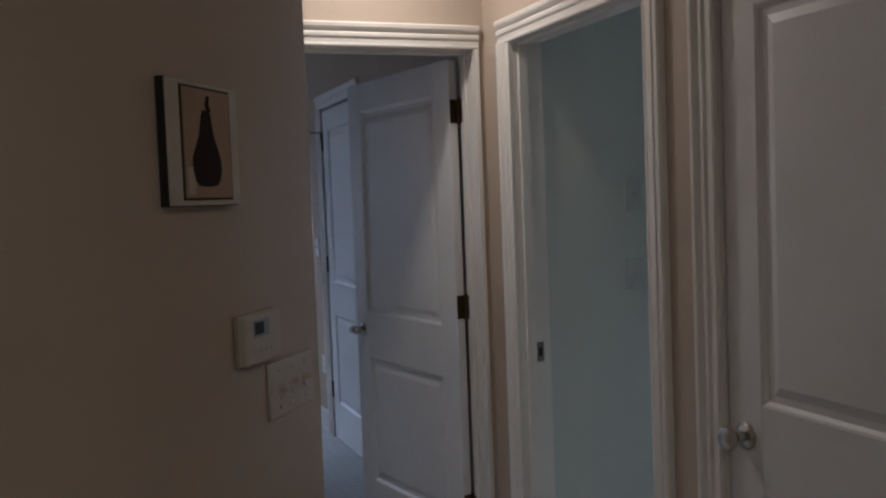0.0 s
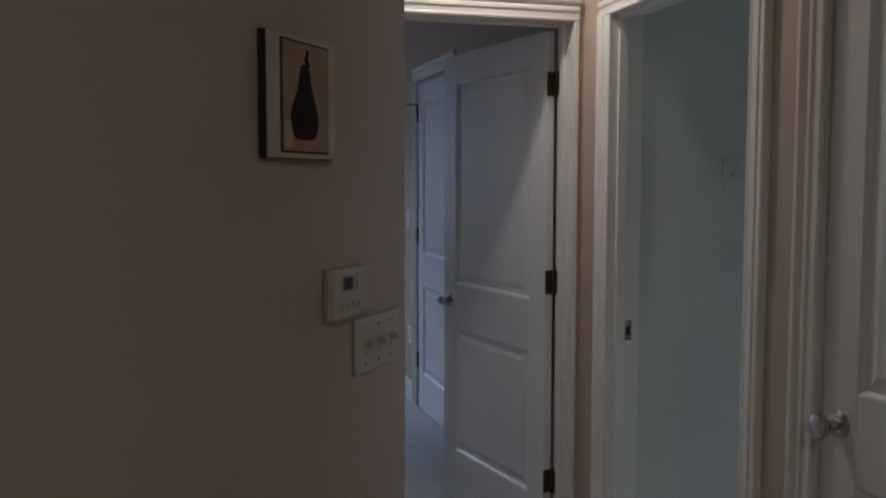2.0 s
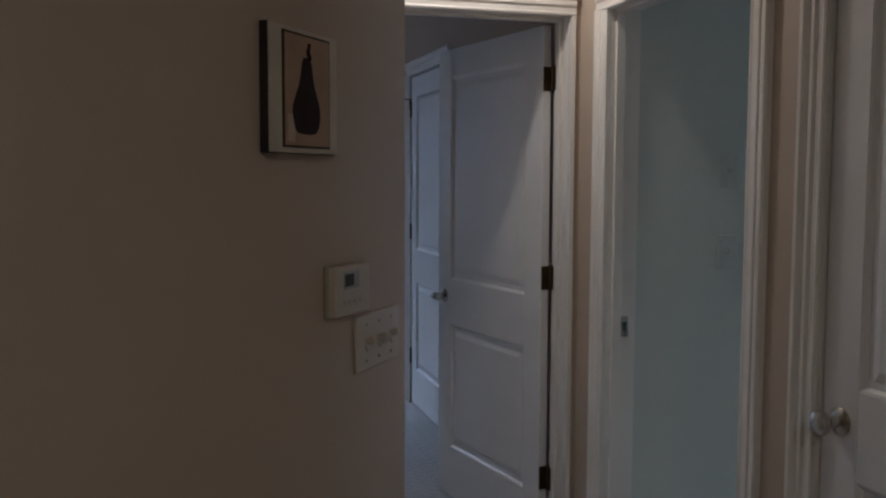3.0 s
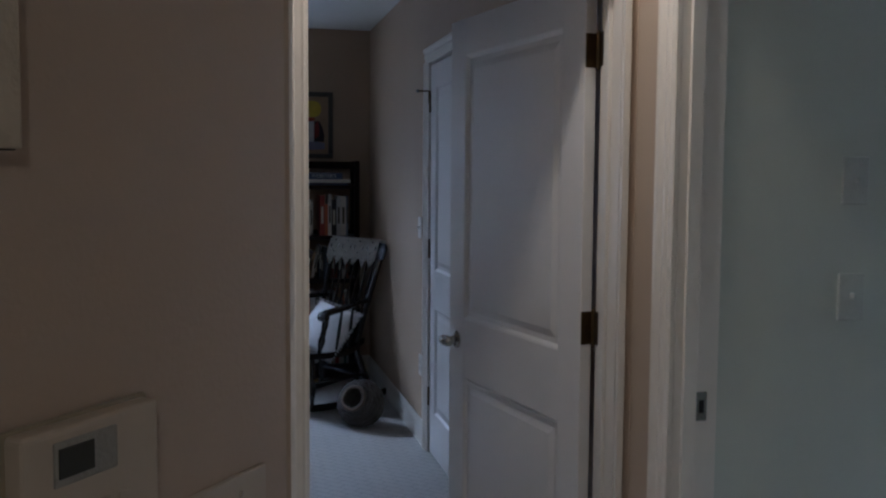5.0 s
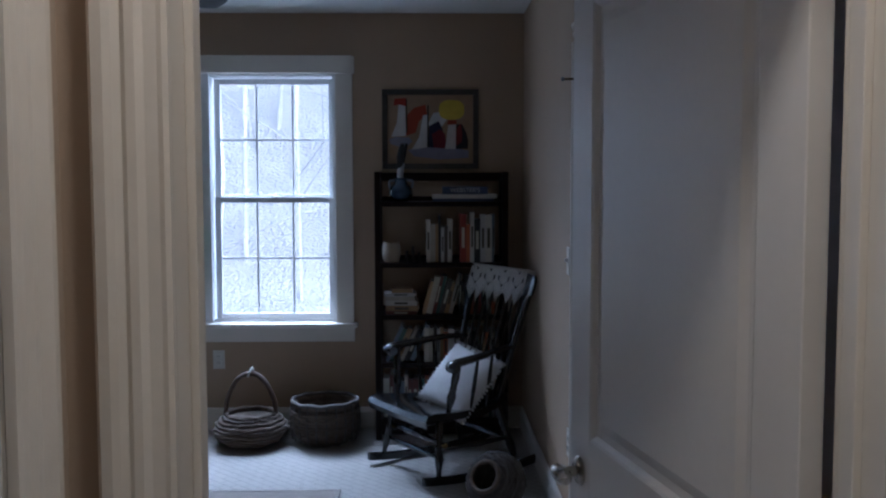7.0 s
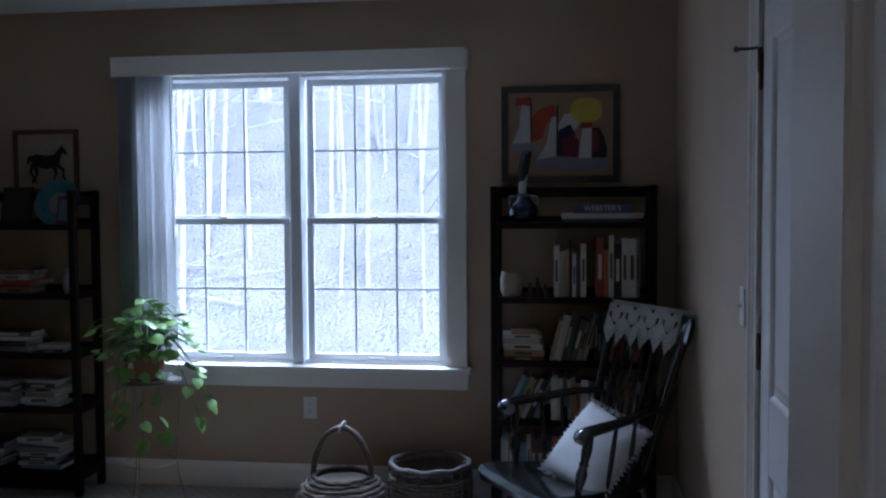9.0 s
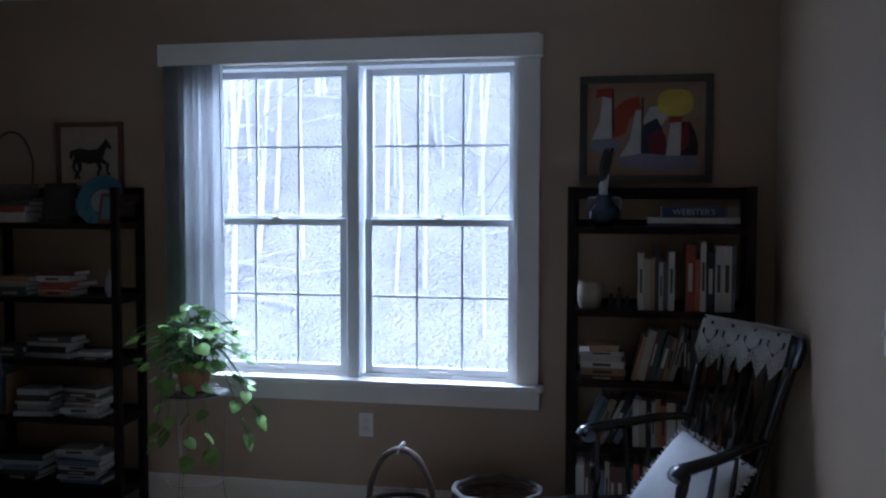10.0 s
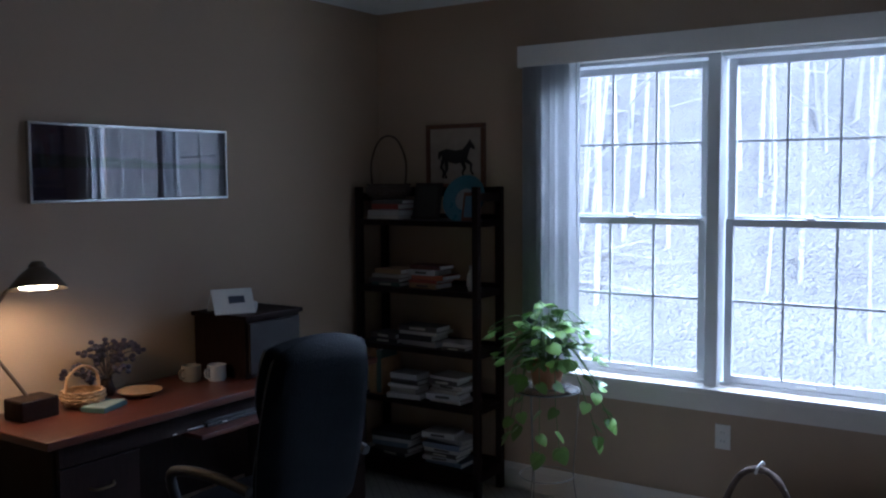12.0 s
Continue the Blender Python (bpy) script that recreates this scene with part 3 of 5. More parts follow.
def bare_tree(x, y, tall, r):
    z0 = hill(x, y) - 0.2
    t = thing("tree", "bare grey-barked winter tree on the hillside", "tree", pose(x, y, z0), "trees on the hillside")
    lean = (rng.uniform(-0.06, 0.06), rng.uniform(-0.03, 0.03))
    pts = [(lean[0] * k * tall / 6 + rng.uniform(-0.08, 0.08), lean[1] * k * tall / 6, tall * k / 6) for k in range(7)]
    part("trunk", tube(pts, [r * (1 - 0.13 * k) for k in range(7)], 8), M_BARK, t, "", True)
    bb = None
    for _ in range(rng.randint(7, 12)):
        f = rng.uniform(0.12, 0.95)
        k = min(int(f * 6), 5)
        p = Vector(pts[k]).lerp(Vector(pts[k + 1]), f * 6 - k)
        a, ln = rng.uniform(0, 2 * math.pi), rng.uniform(0.7, 2.4) * (1.1 - f * 0.6)
        d = Vector((math.cos(a), math.sin(a), rng.uniform(0.1, 0.8))).normalized()
        mid = p + d * ln * 0.5 + Vector((0, 0, rng.uniform(-0.1, 0.15)))
        end = p + d * ln + Vector((rng.uniform(-0.3, 0.3), rng.uniform(-0.3, 0.3), rng.uniform(0, 0.5)))
        rr = (0.006 + r * 0.2) * (1 - f * 0.5)
        bb = tube([p, mid, end], [rr, rr * 0.6, rr * 0.2], 5, bb)
        for _ in range(2):
            e2 = mid + Vector((rng.uniform(-0.7, 0.7), rng.uniform(-0.7, 0.7), rng.uniform(0, 0.6)))
            bb = tube([mid, (mid + e2) / 2 + Vector((0, 0, 0.05)), e2], [rr * 0.4, rr * 0.25, rr * 0.1], 4, bb)
    part("crown", bb, M_BARK, t, "bare twigs and limbs", True)


for k in range(165):
    y = 11.3 + 3.4 * k / 55 if k < 55 else 16.0 + 24 * ((k - 55) / 110) ** 1.2
    x = 1.2 + (y - 2.9) * rng.uniform(-0.72, 0.14)
    bare_tree(x, y, rng.uniform(7, 13), rng.uniform(0.015, 0.036) if k < 55 else rng.uniform(0.03, 0.085))
for k in range(120):
    y = rng.uniform(11.5, 26)
    x = 1.1 + (y - 2.9) * rng.uniform(-0.66, 0.10)
    a, ln = rng.uniform(-0.7, 0.7), rng.uniform(0.5, 1.8)
    p, q = Vector((x, y, 0)), Vector((x + ln * math.cos(a), y + ln * math.sin(a) * 0.6, 0))
    p.z, q.z = hill(p.x, p.y) + 0.03, hill(q.x, q.y) + rng.uniform(0.03, 0.2)
    solid("fallen_branch", tube(curve_pts([p, (p + q) / 2 + Vector((0, 0, rng.uniform(0.0, 0.05))), q], 4), rng.uniform(0.005, 0.012), 5), M_BARK, "pale fallen branch lying among leaves", "branch", group="fallen branches", smooth=True)


# ---- hall fittings ----
pear = thing("picture", "small cream framed picture of a dark pear", "picture", DIAG @ pose(-0.450, -0.001, 1.595))
PW, PH = 0.105, 0.095
part("backing", box(-PW - 0.001, PW - 0.002, -0.014, 0, -PH - 0.001, PH + 0.001, 0.001), paint(0.02, 0.015, 0.012), pear, "dark frame side")
part("frame", box(-PW, PW, -0.018, -0.0135, -PH, PH, 0.002), paint(0.62, 0.56, 0.45), pear, "cream painted frame face")
part("border", box(-0.072, 0.076, -0.0200, -0.0175, -PH + 0.008, PH - 0.007), paint(0.03, 0.018, 0.012), pear, "thin dark border line")
part("ground_panel", box(-0.068, 0.072, -0.0212, -0.0195, -PH + 0.0115, PH - 0.0105), paint(0.42, 0.29, 0.19), pear, "tan painted ground")
prof = [(-0.066, 0.010), (-0.064, 0.026), (-0.055, 0.036), (-0.040, 0.041), (-0.022, 0.039), (-0.006, 0.031), (0.010, 0.022), (0.026, 0.017), (0.042, 0.014), (0.052, 0.009)]
out = [(-0.002 + r, z) for z, r in prof] + [(-0.002 - r * 1.12, z) for z, r in reversed(prof)]
part("pear_shape", prism(out, 0.0015), paint(0.020, 0.009, 0.009, 0.9), pear, "dark pear silhouette", False, pose(0, -0.0225, 0))
part("pear_stalk", tube([(0.004, -0.0222, 0.050), (0.000, -0.0222, 0.062), (0.004, -0.0222, 0.074)], [0.005, 0.004, 0.0035], 6), paint(0.020, 0.009, 0.009, 0.9), pear)
part("light_patch", box(-0.062, -0.042, -0.0222, -0.021, -0.078, -0.036), paint(0.55, 0.45, 0.33), pear, "pale brushed patch")

th = thing("thermostat", "white wall thermostat with a small grey display", "thermostat", DIAG @ pose(-0.291, -0.001, 1.267))
part("body", box(-0.066, 0.066, -0.022, 0, -0.043, 0.043, 0.005, 3), M_IVORY, th)
part("back_plate", box(-0.070, 0.070, -0.007, 0.0, -0.046, 0.046, 0.003), paint(0.40, 0.36, 0.26, 0.5), th, "yellowed base plate")
part("display", box(-0.040, 0.020, -0.0232, -0.0215, 0.002, 0.034, 0.001, 1), paint(0.36, 0.36, 0.33, 0.3), th, "grey liquid crystal display")
part("display_window", box(-0.036, -0.004, -0.0242, -0.0228, 0.008, 0.029), M_LCD, th, "dark display digits field")
for k in range(4):
    part("button", box(-0.040 + 0.020 * k, -0.028 + 0.020 * k, -0.0245, -0.0215, -0.024, -0.017, 0.002), M_IVORY, th)
sw = thing("switch_plate", "white three-gang toggle switch plate on the hall wall", "light switch", DIAG @ pose(-0.153, -0.001, 1.157))
part("plate", box(-0.096, 0.096, -0.006, 0, -0.052, 0.052, 0.003, 3), M_IVORY, sw)
for k in (-1, 0, 1):
    tg = prism([(-0.006, -0.014), (0.006, -0.014), (0.006, 0.014), (-0.006, 0.014)], 0.002)
    box(-0.005, 0.005, -0.018, 0.0, -0.002, 0.010, 0.002, bm=tg)
    part("toggle", tg, M_IVORY, sw, "", False, pose(0.055 * k, -0.0075, -0.002, -18, 0, 0))
    for zz in (-0.034, 0.034):
        part("screw", lathe([(0, 0), (0.003, 0), (0.002, 0.0012), (0, 0.0014)], 8), M_NICKEL, sw, "", False, pose(0.055 * k, -0.006, zz, 90, 0, 0))


def wall_plate(name, label, category, m, outlet, mp=None):
    mp = mp or M_PLASTIC
    w = thing(name, label, category, m)
    part("plate", box(-0.036, 0.036, -0.006, 0, -0.058, 0.058, 0.003, 3), mp, w)
    if outlet:
        for z in (-0.020, 0.020):
            part("socket", box(-0.016, 0.016, -0.0085, -0.005, z - 0.014, z + 0.014, 0.004), mp, w)
            part("slot", box(-0.008, -0.005, -0.0092, -0.008, z - 0.003, z + 0.006), M_GREYP, w)
            part("slot", box(0.005, 0.008, -0.0092, -0.008, z - 0.003, z + 0.005), M_GREYP, w)
    else:
        part("toggle", box(-0.004, 0.004, -0.020, -0.005, -0.003, 0.010, 0.002), mp, w)
        part("toggle_slot", box(-0.006, 0.006, -0.0072, -0.0055, -0.013, 0.013, 0.001, 1), mp, w)
    return w


wall_plate("wall_outlet", "white double wall outlet under the window", "outlet", pose(-0.22, YN - 0.001, 0.44), True)
wall_plate("wall_outlet", "white double wall outlet near the closet", "outlet", pose(XR - 0.001, 5.592, 0.438, 0, 0, -90), True)
wall_plate("light_switch", "white toggle switch beside the closet door", "light switch", pose(XR - 0.001, 5.63, 1.207, 0, 0, -90), False)
wall_plate("light_switch", "white toggle switch on the mint wall", "light switch", pose(2.105, 2.534, 1.484), False, paint(0.58, 0.60, 0.55, 0.5))
wall_plate("light_switch", "white toggle switch on the mint wall", "light switch", pose(2.105, 2.534, 1.20), False, paint(0.58, 0.60, 0.55, 0.5))

# the second can is an unseen addition, housing the hall's fill lamp
for x, y in ((1.17, 2.42), (0.55, -1.3)):
    can = thing("recessed_light", "lit round recessed ceiling light with white trim, the one at y -1.3 added as fill", "ceiling light", pose(x, y, H))
    part("trim_ring", lathe([(0.062, 0), (0.095, 0), (0.097, -0.004), (0.090, -0.008), (0.062, -0.010), (0.062, 0)], 32), M_TRIM, can, "", True)
    part("lens", lathe([(0, -0.003), (0.061, -0.003), (0.061, -0.001), (0, -0.001)], 32), M_CAN, can, "glowing warm lens")

hook = thing("hinge_door_stop", "bronze hinge-pin door stop on the closet hinge", "door stop", pose(XR - 0.006, CY1 + 0.002, 1.935))
part("arm", tube(curve_pts([(0, 0, -0.02), (-0.004, 0, 0.004), (-0.02, 0.012, 0.006), (-0.055, 0.016, 0.006)], 5), 0.0045, 8), M_BRASS, hook, "", True)
part("pad", lathe([(0, 0), (0.008, 0), (0.009, 0.006), (0.006, 0.012), (0, 0.012)], 12, None, pose(-0.055, 0.016, 0.006, 0, -90, 0)), M_GREYP, hook, "", True)
part("pin", lathe([(0, -0.06), (0.006, -0.06), (0.007, 0.0), (0.009, 0.003), (0.006, 0.008), (0, 0.009)], 12), M_BRASS, hook, "", True)

# beyond the mint doorway
bed = thing("bed", "bed with a red and white patchwork quilt", "bed", pose(3.25, 3.25, 0))
part("mattress", box(0, 1.3, -0.35, 1.6, 0.25, 0.62, 0.06, 4), M_PILLOW, bed, "", True)
part("base", box(0.03, 1.27, -0.32, 1.58, 0.02, 0.25, 0.01), M_FRAME, bed)
qb = box(-0.02, 1.32, -0.38, 1.2, 0.30, 0.645, 0.06, 4)
part("quilt", qb, M_PILLOW, bed, "white quilt", True)
for i in range(6):
    for j in range(3):
        part("patch", box(-0.028, -0.018, -0.30 + 0.24 * i, -0.18 + 0.24 * i, 0.33 + 0.1 * j + 0.02 * (i % 2), 0.39 + 0.1 * j + 0.02 * (i % 2), 0.004), paint(0.35, 0.05, 0.07) if (i + j) % 2 else paint(0.55, 0.62, 0.66), bed)
        part("patch", box(0.05 + 0.2 * i, 0.15 + 0.2 * i, -0.386, -0.376, 0.33 + 0.1 * j, 0.39 + 0.1 * j, 0.004), paint(0.35, 0.05, 0.07) if (i + j) % 2 else paint(0.55, 0.62, 0.66), bed)
mp = thing("picture", "dark wood framed picture in the mint room", "picture", pose(2.905, 2.95, 1.45, 0, 0, 90))
part("frame", box(-0.16, 0.16, -0.02, 0, -0.2, 0.2, 0.004), M_FRAME, mp)
part("print", box(-0.13, 0.13, -0.022, -0.019, -0.17, 0.17), M_CREAMC, mp)
w2 = thing("window_2", "white framed window in the mint room", "window", kind="structure")
for bb in (box(4.58, 4.70, 1.9, 1.96, 0.8, 2.1, 0.004), box(4.58, 4.70, 3.24, 3.3, 0.8, 2.1, 0.004), box(4.58, 4.70, 1.96, 3.24, 2.04, 2.1, 0.004), box(4.58, 4.70, 1.96, 3.24, 0.8, 0.86, 0.004), box(4.60, 4.69, 1.96, 3.24, 1.42, 1.48, 0.004)):
    part("window_frame", bb, M_WIN, w2)
pn = part("pane", box(4.655, 4.66, 1.96, 3.24, 0.86, 2.04), M_GLASS, w2)
pn.visible_shadow = False


# ---- books and bookcases ----
COVERS = [(0.45, 0.40, 0.32), (0.30, 0.05, 0.035), (0.05, 0.07, 0.14), (0.55, 0.53, 0.50), (0.10, 0.09, 0.08), (0.38, 0.24, 0.12), (0.06, 0.12, 0.10), (0.48, 0.13, 0.05), (0.62, 0.58, 0.50), (0.16, 0.06, 0.05), (0.20, 0.24, 0.30), (0.03, 0.03, 0.035)]
WORDS = ["cream", "dark red", "navy", "pale grey", "charcoal", "tan", "dark green", "orange-red", "ivory", "maroon", "slate blue", "black"]
brng = random.Random(11)


def book(thick, tall, deep, c, m, where, title=False):
    """Spine towards -y; x thickness, z height."""
    col = COVERS[c]
    o = thing("book", f"{WORDS[c]} bound book {where}", "book", m, "books on the shelves")
    bb = box(-thick / 2, thick / 2, 0, 0.003, 0, tall, 0.001, 1)
    box(-thick / 2, -thick / 2 + 0.0025, 0.003, deep, 0, tall, bm=bb)
    box(thick / 2 - 0.0025, thick / 2, 0.003, deep, 0, tall, bm=bb)
    part("cover", bb, paint(*col, 0.6), o)
    part("page_block", box(-thick / 2 + 0.0028, thick / 2 - 0.0028, 0.004, deep - 0.004, 0.004, tall - 0.004), M_PAPER, o, "cream page block")
    if title:
        light = sum(col) < 0.6
        part("spine_title", box(-thick * 0.22, thick * 0.22, -0.0006, 0.0003, tall * 0.30, tall * 0.72), paint(0.6, 0.55, 0.42) if light else paint(0.08, 0.07, 0.06), o)
    return o


def upright_row(x, x1, y, z, where, lo=0.19, hi=0.27, tilt=0.0, cs=None):
    k = 0
    while True:
        th = brng.uniform(0.014, 0.038)
        tall = brng.uniform(lo, hi)
        if x + th > x1:
            return
        c = cs[k % len(cs)] if cs else brng.randrange(12)
        t = tilt + brng.uniform(-1.5, 1.5) if tilt else 0.0
        book(th, tall, brng.uniform(0.13, 0.18), c, pose(x + th / 2, y + brng.uniform(0, 0.02), z + 0.001 + (th / 2 * abs(math.sin(radians(t)))), 0, t, 0), where, brng.random() < 0.6)
        x += (th + 0.001) / math.cos(radians(t))
        k += 1


def flat_stack(x, y, z, n, where, w=0.20, cs=None, twist=6):
    for k in range(n):
        th = brng.uniform(0.014, 0.032)
        c = cs[k % len(cs)] if cs else brng.randrange(12)
        ww = w * brng.uniform(0.85, 1.08)
        book(th, ww, brng.uniform(0.13, 0.17), c, pose(x + ww, y + brng.uniform(0, 0.02), z + 0.001 + th / 2, 0, 0, brng.uniform(-twist, twist)) @ pose(0, 0, 0, 0, -90, 0), where, brng.random() < 0.5)
        z += th + 0.001
    return z


SHELF_Z = (0.13, 0.465, 0.753, 1.065, 1.427)


def bookcase(x0, label):
    """Open-sided dark bookcase with square posts, five shelves and a gallery rail."""
    o = thing("bookcase", label, "bookcase", pose(x0, 7.215, 0))
    W, D, P = 0.79, 0.265, 0.036
    for px in (0, W - P):
        for py in (0, D - P):
            part("post", box(px, px + P, py, py + P, 0, 1.602, 0.004), M_DARK, o)
        for z in (0.10, 1.545):
            part("side_rail", box(px + 0.006, px + P - 0.006, P, D - P, z - 0.02, z + 0.025, 0.003), M_DARK, o)
    for z in SHELF_Z:
        part("shelf", box(0.004, W - 0.004, 0.005, D - 0.004, z - 0.030, z, 0.003), M_DARK, o)
        part("shelf_lip", box(P, W - P, D - 0.014, D - 0.004, z + 0.0005, z + 0.028, 0.003), M_DARK, o)
    part("gallery_rail", box(P, W - P, D - P + 0.008, D - 0.008, 1.548, 1.600, 0.003), M_DARK, o)
    part("kick_rail", box(P, W - P, 0.012, 0.028, 0.03, 0.098, 0.003), M_DARK, o)
    return o


bookcase(0.770, "dark espresso wood bookcase half full of books")
bookcase(-2.168, "dark espresso wood bookcase with books and baskets")
BY = 7.235
# bookcase behind the rocking chair
flat = 1.4275
for th, w, c, xx in ((0.016, 0.36, 2, 1.115), (0.024, 0.385, 8, 1.112), (0.046, 0.27, 2, 1.17)):
    bk = book(th, w, 0.19, c, pose(xx + w, BY + 0.004, flat + th / 2) @ pose(0, 0, 0, 0, -90, 0), "lying flat on the top shelf")
    if th > 0.04:
        tc = bpy.data.curves.new("spine_text", "FONT")
        tc.body, tc.size, tc.align_x, tc.align_y, tc.extrude = "WEBSTER'S", 0.036, "CENTER", "CENTER", 0.0003
        to = bpy.data.objects.new("spine_text", tc)
        scene.collection.objects.link(to)
        me = bpy.data.meshes.new_from_object(to)
        bpy.data.objects.remove(to)
        me.materials.append(paint(0.66, 0.64, 0.58))
        tx = new("spine_text", me)
        tx.parent = bk
        tx.matrix_basis = pose(0, -0.0006, w / 2, 0, 90, 0) @ pose(0, 0, 0, 90, 0, 0)
    flat += th + 0.001
upright_row(1.075, 1.235, BY, 1.0655, "standing on a bookcase shelf", 0.21, 0.28, cs=[8, 0, 5, 11, 3, 4])
upright_row(1.275, 1.50, BY, 1.0655, "standing on a bookcase shelf", 0.22, 0.30, cs=[1, 7, 8, 11, 3, 8, 10, 4])
z = flat_stack(0.83, BY, 0.7535, 5, "stacked flat on a bookcase shelf", 0.19, [9, 5, 8, 0, 3])
flat_stack(0.87, BY, z + 0.001, 1, "on top of a stack", 0.12, [5])
upright_row(1.05, 1.23, BY, 0.755, "leaning on a bookcase shelf", 0.19, 0.25, 14, [5, 0, 9, 6, 4])
upright_row(1.27, 1.50, BY, 0.7535, "standing behind the rocking chair", 0.18, 0.25)
upright_row(0.83, 1.02, BY, 0.467, "leaning on a bookcase shelf", 0.20, 0.255, 24, [10, 6, 5, 0, 11])
upright_row(1.06, 1.50, BY, 0.4655, "standing on a bookcase shelf", 0.18, 0.22, 0, [8, 0, 11, 3, 5, 7, 8, 4])
upright_row(0.815, 1.50, BY, 0.1305, "standing on the lowest shelf", 0.20, 0.27)

vs = thing("vase", "dark blue glazed vase with handles and a white band", "vase", pose(0.925, 7.31, 1.4275))
part("body", lathe([(0, 0), (0.040, 0), (0.062, 0.018), (0.074, 0.05), (0.066, 0.082), (0.040, 0.104), (0.032, 0.125), (0.038, 0.14), (0.034, 0.14), (0.028, 0.126), (0.034, 0.10), (0, 0.09)], 28), mat("blue_glaze", (0.022, 0.045, 0.085), 0.12, 0.25, 14, 60, 0.02, coat=0.5), vs, "", True)
for sx in (-1, 1):
    part("handle", tube(curve_pts([(sx * 0.035, 0, 0.125), (sx * 0.068, 0, 0.12), (sx * 0.066, 0, 0.085), (sx * 0.058, 0, 0.075)], 5), 0.007, 8), paint(0.45, 0.47, 0.5, 0.25), vs, "pale glazed handle", True)
part("white_neck", tube(curve_pts([(0.0, 0, 0.12), (-0.004, 0, 0.17), (0.010, 0, 0.235)], 4), [0.016, 0.018, 0.019, 0.019, 0.019, 0.018, 0.017, 0.016, 0.010], 12), paint(0.55, 0.55, 0.55, 0.3), vs, "pale upright stem", True)
fb = None
for k in range(7):
    a = k * 0.9
    fb = tube(curve_pts([(0.006 * math.cos(a), 0.006 * math.sin(a), 0.18), (0.014 * math.cos(a), 0.014 * math.sin(a), 0.25), (0.02 + 0.018 * math.cos(a), 0.016 * math.sin(a), 0.345)], 4), [0.006, 0.008, 0.010, 0.011, 0.012, 0.012, 0.010, 0.007, 0.003], 6, fb)
part("dark_bouquet", fb, paint(0.02, 0.016, 0.014), vs, "dark dried stems", True)
jar = thing("pottery_jar", "small cream pottery jar on a bookcase shelf", "jar", pose(0.865, 7.31, 1.0655))
part("body", lathe([(0, 0), (0.045, 0), (0.054, 0.03), (0.054, 0.09), (0.047, 0.112), (0.043, 0.112), (0.05, 0.085), (0, 0.01)], 24), paint(0.45, 0.38, 0.28, 0.5), jar, "", True)
part("rim", lathe([(0.042, 0.112), (0.050, 0.113), (0.050, 0.120), (0.042, 0.120), (0.042, 0.112)], 24), paint(0.36, 0.26, 0.16, 0.5), jar, "", True)
for k, (x, hh) in enumerate(((0.96, 0.07), (0.995, 0.10), (1.03, 0.06))):
    solid("figurine", lathe([(0, 0), (0.018, 0), (0.016, 0.01), (0.009, hh * 0.4), (0.013, hh * 0.6), (0.007, hh * 0.75), (0.010, hh * 0.88), (0, hh)], 14), paint(0.03, 0.02, 0.016, 0.4), "small dark carved ornament on the shelf", "ornament", pose(x, 7.29, 1.0655), "ornaments", smooth=True)

# bookcase in the corner
flat_stack(-2.10, BY, 1.4275, 2, "lying on the top shelf", 0.21, [8, 3])
flat_stack(-2.07, BY, 1.480, 2, "lying on the top shelf", 0.19, [1, 4])
flat_stack(-2.08, BY, 1.0655, 4, "stacked on a bookcase shelf", 0.19, [6, 4, 0, 5])
flat_stack(-1.83, BY, 1.0655, 5, "stacked on a bookcase shelf", 0.20, [5, 1, 7, 3, 9])
flat_stack(-2.10, BY, 0.7535, 2, "stacked on a bookcase shelf", 0.20, [11, 4])
flat_stack(-1.90, BY, 0.7535, 4, "stacked on a bookcase shelf", 0.25, [3, 11, 8, 4])
flat_stack(-1.62, BY, 0.7535, 2, "stacked on a bookcase shelf", 0.15, [4, 3])
upright_row(-2.092, -2.018, BY + 0.005, 0.4725, "standing in a magazine file", 0.20, 0.26, 0, [5, 6, 0])
flat_stack(-1.96, BY, 0.4655, 5, "stacked on a bookcase shelf", 0.20, [3, 0, 8, 4, 3], 9)
flat_stack(-1.71, BY, 0.4655, 6, "stacked on a bookcase shelf", 0.21, [8, 3, 0, 8, 4, 3], 9)
flat_stack(-1.74, BY, 0.1305, 7, "stacked on the lowest shelf", 0.22, [10, 3, 4, 8, 10, 3, 8], 9)
flat_stack(-2.08, BY, 0.1305, 5, "stacked on the lowest shelf", 0.24, [11, 4, 10, 3, 11], 9)
plate = thing("plate", "turquoise and white decorated plate standing on edge", "plate", pose(-1.52, 7.33, 1.5345, 72, 0, 0))
part("dish", lathe([(0, 0.0), (0.06, 0.0), (0.085, 0.012), (0.125, 0.02), (0.127, 0.024), (0.085, 0.018), (0.06, 0.006), (0, 0.006)], 32), paint(0.05, 0.17, 0.23, 0.3), plate, "turquoise glazed dish", True)
part("centre", lathe([(0, 0.0065), (0.058, 0.0065), (0.058, 0.0085), (0, 0.0085)], 28), paint(0.30, 0.32, 0.32, 0.25), plate, "white painted centre")
pf = thing("photo_frame", "dark standing photo frame on the bookcase", "photo frame", pose(-1.45, 7.25, 1.4275, -12, 0, 0))
part("frame", box(-0.05, 0.05, 0, 0.012, 0, 0.15, 0.003), M_FRAME, pf)
part("photo", box(-0.036, 0.036, -0.001, 0.001, 0.02, 0.13), paint(0.12, 0.22, 0.28, 0.3), pf, "blue photograph")
pf2 = thing("photo_frame", "black standing photo frame on the bookcase", "photo frame", pose(-1.76, 7.30, 1.4275, -12, 0, 0))
